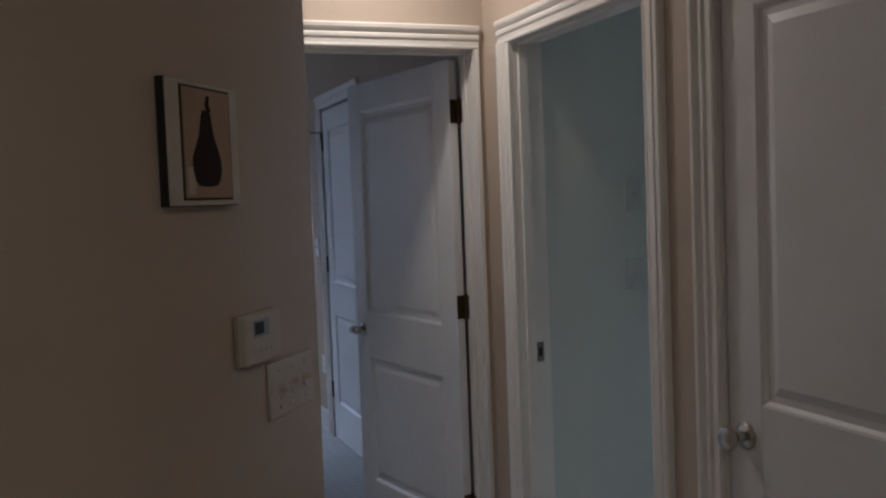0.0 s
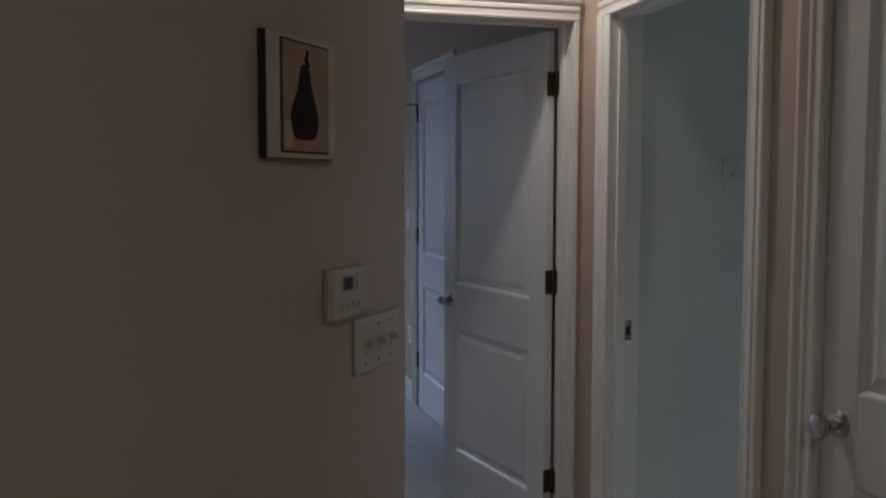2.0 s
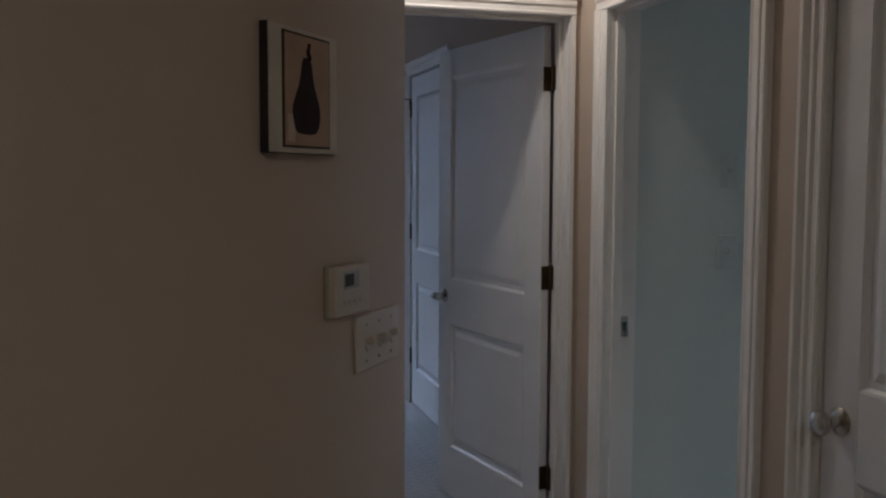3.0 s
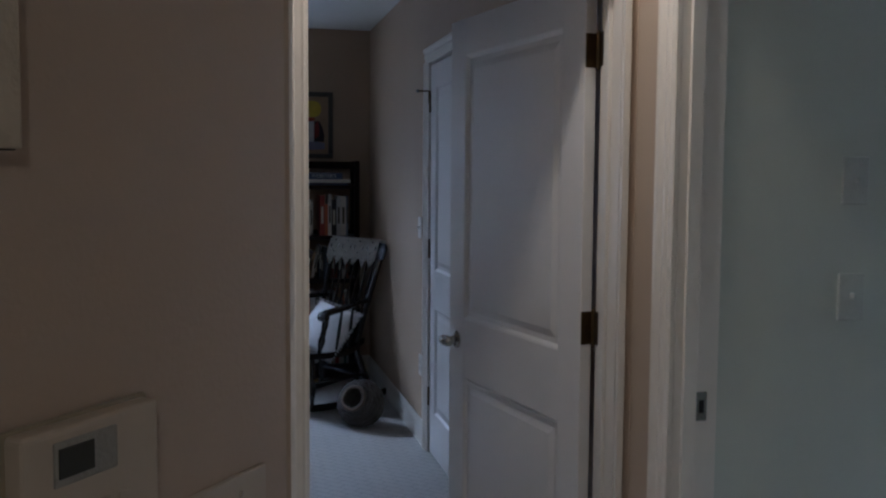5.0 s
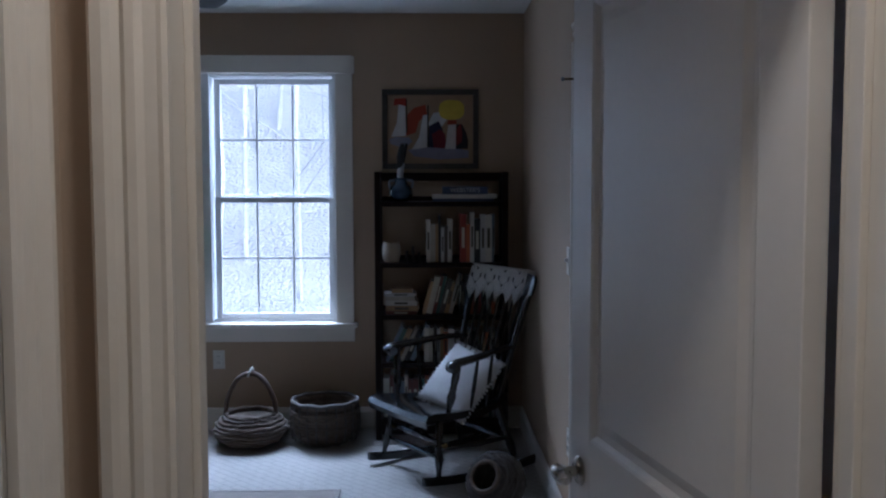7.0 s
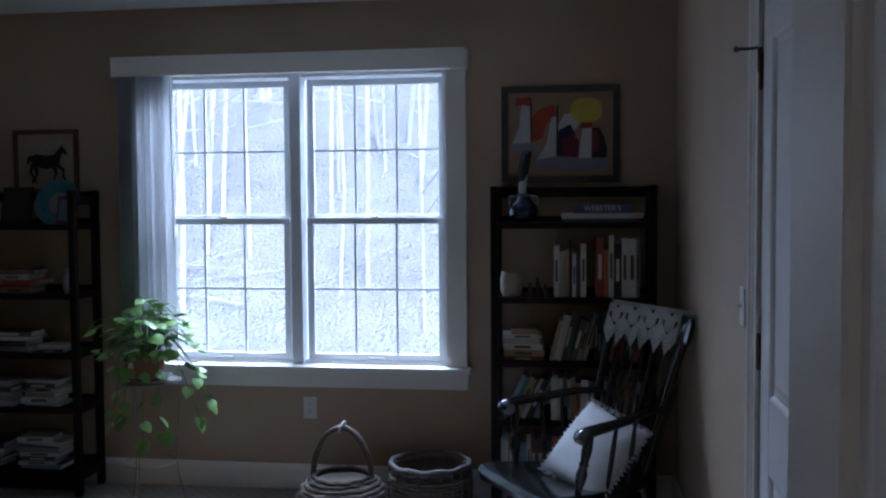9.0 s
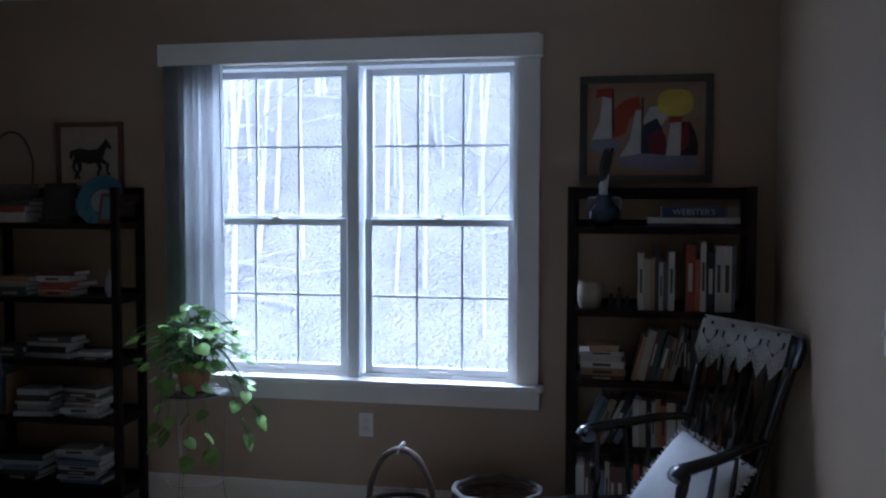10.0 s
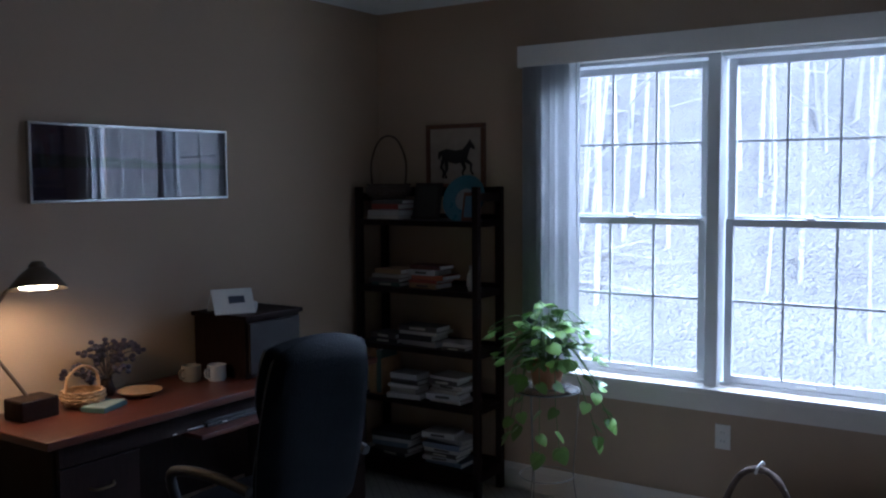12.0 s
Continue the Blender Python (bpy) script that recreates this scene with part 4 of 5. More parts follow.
part("frame", box(-0.085, 0.085, 0, 0.014, 0, 0.20, 0.003), paint(0.012, 0.011, 0.011, 0.4), pf2)
part("photo", box(-0.065, 0.065, -0.001, 0.001, 0.02, 0.18), paint(0.03, 0.03, 0.03, 0.3), pf2)
shell = thing("white_vase", "small white ceramic vase on the bookcase", "vase", pose(-1.46, 7.30, 1.0655))
part("body", lathe([(0, 0), (0.022, 0), (0.034, 0.03), (0.030, 0.08), (0.016, 0.115), (0.020, 0.13), (0.015, 0.13), (0, 0.10)], 20), paint(0.6, 0.6, 0.6, 0.3), shell, "", True)


# ---- baskets ----
def weave(r0, prof, m, o, material, wob=0.0, name="weave"):
    """Woven coils round z that follow (radius, height) pairs, over upright staves."""
    for k, (r, z) in enumerate(prof):
        pts = []
        for i in range(49):
            a = 2 * math.pi * i / 48
            rr = r + 0.0045 * math.sin(24 * a / 2 + math.pi * (k % 2)) + wob * noise.noise((math.cos(a) * 2, math.sin(a) * 2, k * 0.7))
            pts.append((rr * math.cos(a), rr * math.sin(a), z + wob * 0.6 * noise.noise((math.cos(a) * 3, math.sin(a) * 3, 5 + k * 0.5))))
        part(name, tube(pts, r0, 6), material, o, "", True)


def staves(prof, n, o, material, r=0.004):
    for i in range(n):
        a = 2 * math.pi * i / n
        part("stave", tube([(q * math.cos(a), q * math.sin(a), z) for q, z in prof], r, 5), material, o, "", True)


def shell_wall(prof, o, material, t=0.004, name="lining"):
    inner = [(max(r - t, 0.0), z) for r, z in reversed(prof)]
    part(name, lathe([(0, prof[0][1]), *prof, *inner, (0, prof[0][1] + t)], 32), material, o, "dark basket wall", True)


gourd = thing("round_basket", "dark woven round basket tipped open on the carpet", "basket", pose(1.40, 6.03, 0.128) @ pose(0, 0, 0, 62, 0, -36))
gp = [(0.132 * math.sin(a), -0.126 * math.cos(a)) for a in [radians(14 + 134 * k / 15) for k in range(16)]]
shell_wall(gp, gourd, M_GREYW)
weave(0.0085, [(r + 0.004, z) for r, z in gp], None, gourd, M_GREYW, 0.004)
part("rim", tube([(gp[-1][0] * math.cos(a), gp[-1][0] * math.sin(a), gp[-1][1] + 0.004) for a in [2 * math.pi * i / 32 for i in range(33)]], 0.011, 8), M_WICKER, gourd, "thick wound rim", True)

b1 = thing("handled_basket", "low brown vine basket with a hooped handle", "basket", pose(0.037, 7.16, 0))
hp = [(0.09, 0.008), (0.165, 0.03), (0.205, 0.075), (0.20, 0.12), (0.165, 0.165), (0.135, 0.185)]
shell_wall(hp, b1, M_WICKER)
full = [(0.12, 0.014), (0.155, 0.026), (0.182, 0.045), (0.202, 0.065), (0.21, 0.087), (0.207, 0.108), (0.196, 0.129), (0.18, 0.150), (0.16, 0.168), (0.142, 0.184)]
weave(0.011, full, None, b1, M_WICKER, 0.010)
for off in (-0.012, 0.008):
    part("handle", tube(curve_pts([(-0.15, off, 0.16), (-0.135, -off, 0.27), (-0.075, off, 0.385), (0.0, -off, 0.42), (0.075, off, 0.385), (0.135, -off, 0.27), (0.15, off, 0.16)], 6), 0.0135, 8), M_VINE, b1, "twisted vine handle", True)
part("tie", tube(curve_pts([(-0.01, -0.02, 0.405), (0.0, -0.025, 0.432), (0.012, 0.0, 0.452), (0.016, 0.01, 0.44)], 4), 0.006, 6), M_PAPER, b1, "pale raffia tie", True)
part("cloth", lathe([(0, 0.15), (0.10, 0.152), (0.128, 0.165), (0.12, 0.15), (0.09, 0.135), (0, 0.13)], 24), paint(0.15, 0.11, 0.08), b1, "tan cloth inside", True)

b2 = thing("round_basket", "dark woven bowl basket on the carpet under the window", "basket", pose(0.47, 7.20, 0))
rp = [(0.12, 0.006), (0.175, 0.04), (0.195, 0.10), (0.195, 0.17), (0.185, 0.245)]
shell_wall(rp, b2, M_WICKER)
weave(0.0105, [(0.13 + 0.068 * min(1, (k / 5)) ** 0.7 - (0.012 if k > 10 else 0), 0.012 + 0.0185 * k) for k in range(13)], None, b2, M_WICKER, 0.006)
staves([(0.192, 0.03), (0.205, 0.10), (0.205, 0.17), (0.195, 0.25)], 22, b2, M_GREYW, 0.006)
part("rim", tube([(0.192 * math.cos(a), 0.192 * math.sin(a), 0.252 + 0.004 * math.sin(9 * a)) for a in [2 * math.pi * i / 40 for i in range(41)]], 0.012, 8), M_GREYW, b2, "braided rim", True)

b3 = thing("hoop_basket", "dark basket with a thin hoop handle on the bookcase", "basket", pose(-2.02, 7.33, 1.534))
shell_wall([(0.05, 0.0), (0.10, 0.02), (0.115, 0.06), (0.11, 0.085)], b3, M_WICKER)
weave(0.007, [(0.085, 0.008), (0.103, 0.02), (0.113, 0.034), (0.119, 0.048), (0.119, 0.062), (0.115, 0.078)], None, b3, M_WICKER, 0.003)
part("handle", tube(curve_pts([(-0.112, 0, 0.07), (-0.118, 0, 0.20), (-0.07, 0, 0.31), (0, 0, 0.345), (0.07, 0, 0.31), (0.118, 0, 0.20), (0.112, 0, 0.07)], 6), 0.006, 8), M_WICKER, b3, "", True)


# ---- rocking chair ----
rc = thing("rocking_chair", "black lacquered wooden rocking chair with spindle back", "rocking chair", pose(1.215, 6.70, 0, 0, 0, -56.5))


def rocker_z(y):
    return 0.020 + 0.16 * (y - 0.02) ** 2 * 1.15


for sx in (-0.265, 0.265):
    pts = [(sx * (1.02 - 0.06 * (y + 0.4)), y, rocker_z(y)) for y in [-0.37 + 0.86 * k / 16 for k in range(17)]]
    rb = bmesh.new()
    rings = []
    for x, y, z in pts:
        rings.append([rb.verts.new((x + dx, y, z + dz)) for dx, dz in ((-0.014, -0.018), (0.014, -0.018), (0.014, 0.020), (-0.014, 0.020))])
    for p, q in zip(rings, rings[1:]):
        for i in range(4):
            rb.faces.new((p[i], p[(i + 1) % 4], q[(i + 1) % 4], q[i]))
    rb.faces.new(rings[0][::-1])
    rb.faces.new(rings[-1])
    bmesh.ops.recalc_face_normals(rb, faces=rb.faces[:])
    part("rocker", rb, M_BLACK, rc)
LEG = [(0.0, 0.013), (0.12, 0.014), (0.22, 0.021), (0.34, 0.024), (0.46, 0.017), (0.5, 0.021), (0.54, 0.016), (0.72, 0.022), (0.9, 0.018), (1.0, 0.015)]
ST = 0.375
for sx in (-1, 1):
    part("leg", turned((sx * 0.268, -0.275, rocker_z(-0.275) + 0.015), (sx * 0.215, -0.235, ST - 0.02), LEG), M_BLACK, rc, "", True)
    part("leg", turned((sx * 0.255, 0.235, rocker_z(0.235) + 0.015), (sx * 0.19, 0.16, ST - 0.03), LEG), M_BLACK, rc, "", True)
    part("stretcher", turned((sx * 0.247, -0.232, 0.19), (sx * 0.238, 0.21, 0.18), [(0, 0.009), (0.3, 0.013), (0.5, 0.018), (0.7, 0.013), (1, 0.009)]), M_BLACK, rc, "", True)
part("front_stretcher", turned((-0.245, -0.23, 0.215), (0.245, -0.23, 0.215), [(0, 0.009), (0.2, 0.012), (0.32, 0.020), (0.42, 0.013), (0.5, 0.024), (0.58, 0.013), (0.68, 0.020), (0.8, 0.012), (1, 0.009)]), M_BLACK, rc, "", True)
part("front_stretcher", turned((-0.252, -0.238, 0.135), (0.252, -0.238, 0.135), [(0, 0.008), (0.5, 0.014), (1, 0.008)]), M_BLACK, rc, "", True)
part("rear_stretcher", turned((-0.235, 0.20, 0.17), (0.235, 0.20, 0.17), [(0, 0.009), (0.5, 0.015), (1, 0.009)]), M_BLACK, rc, "", True)
for sx in (-1, 1):
    part("gold_ring", lathe([(0.020, 0), (0.0225, 0.004), (0.0225, 0.010), (0.020, 0.014)], 14, None, pose(sx * 0.245, -0.231, 0.20)), M_GOLD, rc, "gold painted ring", True)
# seat: rolled front, dished middle, raised back
sb = bmesh.new()
prof = [(-0.365, 0.345), (-0.35, 0.370), (-0.30, 0.378), (-0.15, 0.362), (0.03, 0.352), (0.13, 0.375), (0.19, 0.410), (0.205, 0.410)]
low = [(y, z - 0.030) for y, z in prof]
rows = []
for i in range(9):
    f = i / 4 - 1
    wid = lambda y: 0.285 - 0.06 * (y + 0.36) / 0.56
    rows.append([sb.verts.new((f * wid(y), y, z + 0.010 * abs(f) ** 3)) for y, z in prof] + [sb.verts.new((f * wid(y) * 0.97, y + (0.012 if k == 0 else 0), z)) for k, (y, z) in reversed(list(enumerate(low)))])
for p, q in zip(rows, rows[1:]):
    for i in range(len(p)):
        sb.faces.new((p[i], p[(i + 1) % len(p)], q[(i + 1) % len(p)], q[i]))
sb.faces.new(rows[0])
sb.faces.new(rows[-1][::-1])
bmesh.ops.recalc_face_normals(sb, faces=sb.faces[:])
part("seat", sb, M_BLACK, rc, "", True)
BACK = lambda f: (0.155 + 0.165 * f + 0.03 * f * f, 0.39 + 0.635 * f)
for sx in (-1, 1):
    part("back_post", tube([(sx * (0.205 + 0.055 * f), *BACK(f)) for f in [k / 8 for k in range(9)]], [0.017, 0.019, 0.018, 0.016, 0.018, 0.019, 0.018, 0.018, 0.017], 10), M_BLACK, rc, "", True)
for k in range(7):
    s = (k - 3) / 3
    part("spindle", tube([(s * (0.155 + 0.045 * f), BACK(f)[0] + 0.012 * math.sin(math.pi * f), BACK(f)[1]) for f in [j / 8 * 0.86 for j in range(9)]], [0.008, 0.009, 0.011, 0.012, 0.011, 0.010, 0.009, 0.008, 0.007], 8), M_BLACK, rc, "", True)
yb, zb = BACK(0.93)
part("crest_rail", prism([(x, z) for x, z in [(-0.285, -0.055), (-0.29, 0.02), (-0.275, 0.055), (-0.22, 0.062), (-0.15, 0.072), (0, 0.08), (0.15, 0.072), (0.22, 0.062), (0.275, 0.055), (0.29, 0.02), (0.285, -0.055), (0.15, -0.062), (-0.15, -0.062)]], 0.024, 0.005), M_BLACK, rc, "", True, pose(0, yb - 0.012, zb + 0.012, -18, 0, 0))
for sx in (-1, 1):
    arm = curve_pts([(sx * 0.235, 0.25, 0.665), (sx * 0.262, 0.12, 0.665), (sx * 0.285, -0.03, 0.648), (sx * 0.298, -0.15, 0.638), (sx * 0.300, -0.205, 0.628), (sx * 0.300, -0.225, 0.606)], 5)
    n = len(arm)
    ab = tube(arm, [0.014 + 0.014 * (k / n) for k in range(n)], 10)
    for v in ab.verts:
        v.co.x += (v.co.x - sx * 0.28) * 0.35
    arm_ob = part("armrest", ab, M_BLACK, rc, "", True)
    part("arm_scroll", lathe([(0, -0.034), (0.024, -0.034), (0.030, -0.026), (0.030, 0.026), (0.024, 0.034), (0, 0.034)], 18, None, pose(sx * 0.30, -0.208, 0.612, 0, 90, 0)), M_BLACK, arm_ob, "", True)
    part("arm_post", turned((sx * 0.245, -0.20, 0.37), (sx * 0.292, -0.17, 0.625), LEG), M_BLACK, rc, "", True)
    for yy in (-0.05, 0.05):
        part("arm_spindle", turned((sx * 0.233, yy, 0.37), (sx * (0.285 - 0.12 * (yy + 0.05)), yy + 0.01, 0.645), [(0, 0.007), (0.4, 0.011), (0.6, 0.011), (1, 0.007)]), M_BLACK, rc, "", True)

# lace runner over the crest
lace = thing("lace_runner", "cream crocheted lace runner draped over the chair back", "lace runner", pose(1.215, 6.70, 0, 0, 0, -56.5) @ pose(-0.01, yb, zb + 0.02, -18, 0, 0))
hearts = [(-0.18, 0), (-0.06, 0), (0.06, 0), (0.18, 0)]
lb = bmesh.new()
NX, NZ = 168, 60
LW = 0.50


def lace_low(x):
    u = (x / LW + 0.5) * 6
    return 0.118 + 0.062 * (1 - abs((u % 1) * 2 - 1))


def lace_hole(x, z):
    """Heart-shaped openwork and a mesh of small eyes."""
    for hx in (-0.188, -0.063, 0.063, 0.188):
        u, v = (x - hx) / 0.042, (z + 0.058) / 0.042
        f = (u * u + v * v - 1) ** 3 - u * u * v**3
        if -0.03 < f < 0.015:
            return True
    return False


vg = [[None] * (NZ + 1) for _ in range(NX + 1)]
for i in range(NX + 1):
    x = (i / NX - 0.5) * LW
    for j in range(NZ + 1):
        v = j / NZ
        d = v * (lace_low(x) + 0.02)
        vg[i][j] = lb.verts.new((x, -0.030 - 0.006 * math.sin(x * 40) * v + (0.014 if d < 0.012 else 0), 0.066 - d))
front = []
for i in range(NX):
    for j in range(NZ):
        c = (vg[i][j].co + vg[i + 1][j + 1].co) / 2
        if lace_hole(c.x, c.z - 0.058):
            continue
        if j > NZ - 16 and i % 5 in (1, 2) and j % 5 in (1, 2):
            continue
        lb.faces.new((vg[i][j], vg[i + 1][j], vg[i + 1][j + 1], vg[i][j + 1]))
bmesh.ops.solidify(lb, geom=lb.faces[:], thickness=0.0025)
part("front_fall", lb, M_LACE, lace, "", False)
part("top_fold", box(-LW / 2, LW / 2, -0.030, 0.026, 0.064, 0.068, 0.0015), M_LACE, lace)
part("back_fall", box(-LW / 2, LW / 2, 0.024, 0.028, -0.06, 0.066, 0.0015), M_LACE, lace)

# pillow
pl = bmesh.new()
N = 18
tops = {}
for side in (1, -1):
    for i in range(N + 1):
        for j in range(N + 1):
            u, v = i / N * 2 - 1, j / N * 2 - 1
            edge = max(abs(u), abs(v)) > 0.999
            if edge and side < 0:
                tops[(side, i, j)] = tops[(1, i, j)]
                continue
            puff = (max(0, 1 - u * u) * max(0, 1 - v * v)) ** 0.42
            pinch = 1 - 0.07 * (1 - min(abs(u), abs(v)) ** 2) * (max(abs(u), abs(v)) ** 6)
            tops[(side, i, j)] = pl.verts.new((u * 0.185 * pinch, side * (0.068 * puff + 0.005 * noise.noise((u * 2.5, v * 2.5, side))), v * 0.185 * pinch))
    for i in range(N):
        for j in range(N):
            q = [tops[(side, i, j)], tops[(side, i + 1, j)], tops[(side, i + 1, j + 1)], tops[(side, i, j + 1)]]
            pl.faces.new(q if side < 0 else q[::-1])
bmesh.ops.recalc_face_normals(pl, faces=pl.faces[:])
pil = thing("pillow", "white ruffled cotton throw pillow on the rocking chair", "pillow", pose(1.215, 6.70, 0, 0, 0, -56.5) @ pose(0.075, -0.005, 0.482, -40, 11, 6))
part("cushion", pl, M_PILLOW, pil, "", True)
rf = None
for k in range(72):
    s = k / 72 * 4
    e, f = int(s), s % 1 * 2 - 1
    x, z = ((f, -1), (1, f), (-f, 1), (-1, -f))[e]
    p = Vector((x * 0.180, 0, z * 0.180))
    o2 = Vector((x, 0, z)).normalized() * 0.018
    rf = tube([p, p + o2 * 0.6 + Vector((0, 0.008 * (-1) ** k, 0)), p + o2 + Vector((0, -0.006 * (-1) ** k, 0))], [0.008, 0.007, 0.003], 5, rf)
part("ruffle", rf, M_PILLOW, pil, "gathered white edging", True)


# ---- pictures ----
pt = thing("painting", "framed painting of sailboats under a yellow sun", "painting", pose(1.1025, YN - 0.006, 1.865))
A, B, F = 0.296, 0.243, 0.034
for bb in (box(-A, A, -0.028, 0, B - F, B, 0.004), box(-A, A, -0.028, 0, -B, -B + F, 0.004), box(-A, -A + F, -0.0275, 0, -B + F, B - F, 0.003), box(A - F, A, -0.0275, 0, -B + F, B - F, 0.003)):
    part("frame", bb, M_GREYF, pt)
part("canvas", box(-A + F, A - F, -0.014, -0.004, -B + F, B - F), M_CANVAS, pt, "tan painted canvas")
Y0 = -0.0165


def blob(name, pts, col, y=0.0, smooth=True):
    part(name, prism(pts, 0.003), paint(*col), pt, "", False, pose(0, Y0 - y, 0))


sail = (0.62, 0.60, 0.58)
blob("water", [(-0.255, -0.06), (-0.21, -0.045), (-0.13, -0.05), (-0.11, -0.075), (-0.14, -0.10), (-0.20, -0.105), (-0.245, -0.09)], (0.27, 0.27, 0.34))
blob("water", [(-0.14, -0.125), (0.0, -0.10), (0.15, -0.115), (0.235, -0.13), (0.235, -0.175), (0.05, -0.185), (-0.10, -0.165)], (0.25, 0.24, 0.32))
blob("sail", [(-0.24, -0.045), (-0.205, 0.04), (-0.195, 0.15), (-0.155, 0.155), (-0.150, -0.04)], sail)
blob("red_flag", [(-0.225, 0.145), (-0.22, 0.185), (-0.15, 0.19), (-0.148, 0.14), (-0.19, 0.15)], (0.36, 0.035, 0.02), 0.001)
blob("orange_sail", [(-0.150, -0.04), (-0.14, 0.09), (-0.10, 0.13), (-0.03, 0.15), (-0.02, 0.09), (-0.07, 0.05), (-0.09, -0.02)], (0.38, 0.055, 0.02))
blob("sail", [(-0.115, -0.125), (-0.07, -0.05), (-0.045, 0.085), (-0.012, 0.09), (-0.02, -0.11)], sail, 0.001)
blob("sail", [(-0.012, 0.04), (0.02, 0.10), (0.065, 0.105), (0.10, 0.06), (0.06, 0.0), (0.0, -0.05)], sail)
blob("dark_hull", [(-0.012, -0.11), (-0.008, 0.02), (0.05, 0.05), (0.075, 0.0), (0.08, -0.115)], (0.02, 0.018, 0.06), 0.001)
blob("red_hull", [(0.02, -0.112), (0.01, -0.03), (0.06, 0.0), (0.09, -0.03), (0.10, -0.118)], (0.16, 0.012, 0.03), 0.002)
blob("sail", [(0.09, -0.12), (0.11, 0.025), (0.155, 0.03), (0.155, -0.12)], sail, 0.003)
blob("dark_hull", [(0.155, -0.12), (0.16, 0.03), (0.195, 0.03), (0.22, -0.02), (0.232, -0.07), (0.23, -0.12)], (0.015, 0.012, 0.02), 0.001)
blob("red_hull", [(0.158, -0.10), (0.16, 0.0), (0.185, 0.035), (0.195, -0.03), (0.19, -0.08)], (0.20, 0.02, 0.02), 0.003)
blob("mast", [(-0.020, -0.11), (-0.019, 0.145), (-0.010, 0.145), (-0.010, -0.11)], (0.02, 0.014, 0.014), 0.004)
blob("mast", [(-0.148, -0.02), (-0.150, 0.185), (-0.143, 0.185), (-0.141, -0.02)], (0.02, 0.014, 0.014), 0.004)
blob("red_flag", [(0.10, 0.03), (0.11, 0.055), (0.16, 0.055), (0.16, 0.03)], (0.32, 0.05, 0.02), 0.004)
blob("sun_disc", [(0.13 + 0.078 * math.copysign(abs(math.cos(a)) ** 0.75, math.cos(a)), 0.118 + 0.060 * math.copysign(abs(math.sin(a)) ** 0.75, math.sin(a))) for a in [2 * math.pi * k / 32 for k in range(32)]], (0.60, 0.46, 0.05), 0.0005)

hs = thing("painting", "walnut framed picture of a dark horse on tan", "painting", pose(-1.683, YN - 0.004, 1.765))
A2, B2, F2 = 0.188, 0.172, 0.024
for bb in (box(-A2, A2, -0.022, 0, B2 - F2, B2, 0.003), box(-A2, A2, -0.022, 0, -B2, -B2 + F2, 0.003), box(-A2, -A2 + F2, -0.0215, 0, -B2 + F2, B2 - F2, 0.003), box(A2 - F2, A2, -0.0215, 0, -B2 + F2, B2 - F2, 0.003)):
    part("frame", bb, M_FRAME, hs)
part("print", box(-A2 + F2, A2 - F2, -0.010, -0.003, -B2 + F2, B2 - F2), paint(0.40, 0.33, 0.25, 0.8), hs, "tan paper ground")
horse = [(-0.115, -0.005), (-0.108, 0.025), (-0.085, 0.032), (-0.055, 0.040), (0.0, 0.030), (0.045, 0.035), (0.07, 0.06), (0.085, 0.078), (0.092, 0.09), (0.098, 0.078), (0.118, 0.055), (0.124, 0.038), (0.112, 0.034), (0.098, 0.045), (0.086, 0.025), (0.075, -0.01), (0.07, -0.03), (0.0, -0.042), (-0.055, -0.03), (-0.085, -0.025), (-0.09, 0.01), (-0.105, -0.02)]
part("horse_shape", prism(horse, 0.003), paint(0.016, 0.014, 0.014), hs, "dark horse silhouette", False, pose(0, -0.0125, 0))
for pts in ([(-0.08, -0.02), (-0.092, -0.06), (-0.075, -0.085), (-0.082, -0.118)], [(-0.06, -0.02), (-0.055, -0.07), (-0.068, -0.095), (-0.058, -0.12)], [(0.045, -0.03), (0.06, -0.065), (0.045, -0.09), (0.055, -0.12)], [(0.062, -0.02), (0.10, -0.045), (0.098, -0.08), (0.112, -0.10)]):
    part("horse_leg", tube([(x, -0.0115, z) for x, z in pts], [0.013, 0.009, 0.006, 0.007], 6), paint(0.016, 0.014, 0.014), hs, "", True)

pano = thing("framed_print", "long silver framed dark landscape print behind glass", "framed print", pose(XL + 0.004, 5.812, 1.715, 0, 0, 90))
A3, B3, F3 = 0.498, 0.156, 0.011
for bb in (box(-A3, A3, -0.024, 0, B3 - F3, B3, 0.002), box(-A3, A3, -0.024, 0, -B3, -B3 + F3, 0.002), box(-A3, -A3 + F3, -0.0235, 0, -B3 + F3, B3 - F3, 0.002), box(A3 - F3, A3, -0.0235, 0, -B3 + F3, B3 - F3, 0.002)):
    part("frame", bb, M_SILVER, pano)
part("print", box(-A3 + F3, A3 - F3, -0.010, -0.003, -B3 + F3, B3 - F3), paint(0.10, 0.062, 0.11, 0.6), pano, "dusky violet sky and water")
ridge = [(-A3 + F3 + 0.002, -0.02)] + [(-0.47 + 0.96 * k / 24, 0.035 + 0.030 * noise.noise((k * 0.31, 2, 1)) - 0.0016 * k) for k in range(25)] + [(A3 - F3 - 0.002, -0.02)]
part("dark_ridge", prism(ridge, 0.002), paint(0.008, 0.007, 0.010, 0.6), pano, "dark line of hills", False, pose(0, -0.0115, 0))
gl = bpy.data.materials.new("picture_glass")
gl.use_nodes = True
g = gl.node_tree.nodes["Principled BSDF"]
g.inputs["Transmission Weight"].default_value, g.inputs["Roughness"].default_value, g.inputs["IOR"].default_value = 1.0, 0.02, 1.62
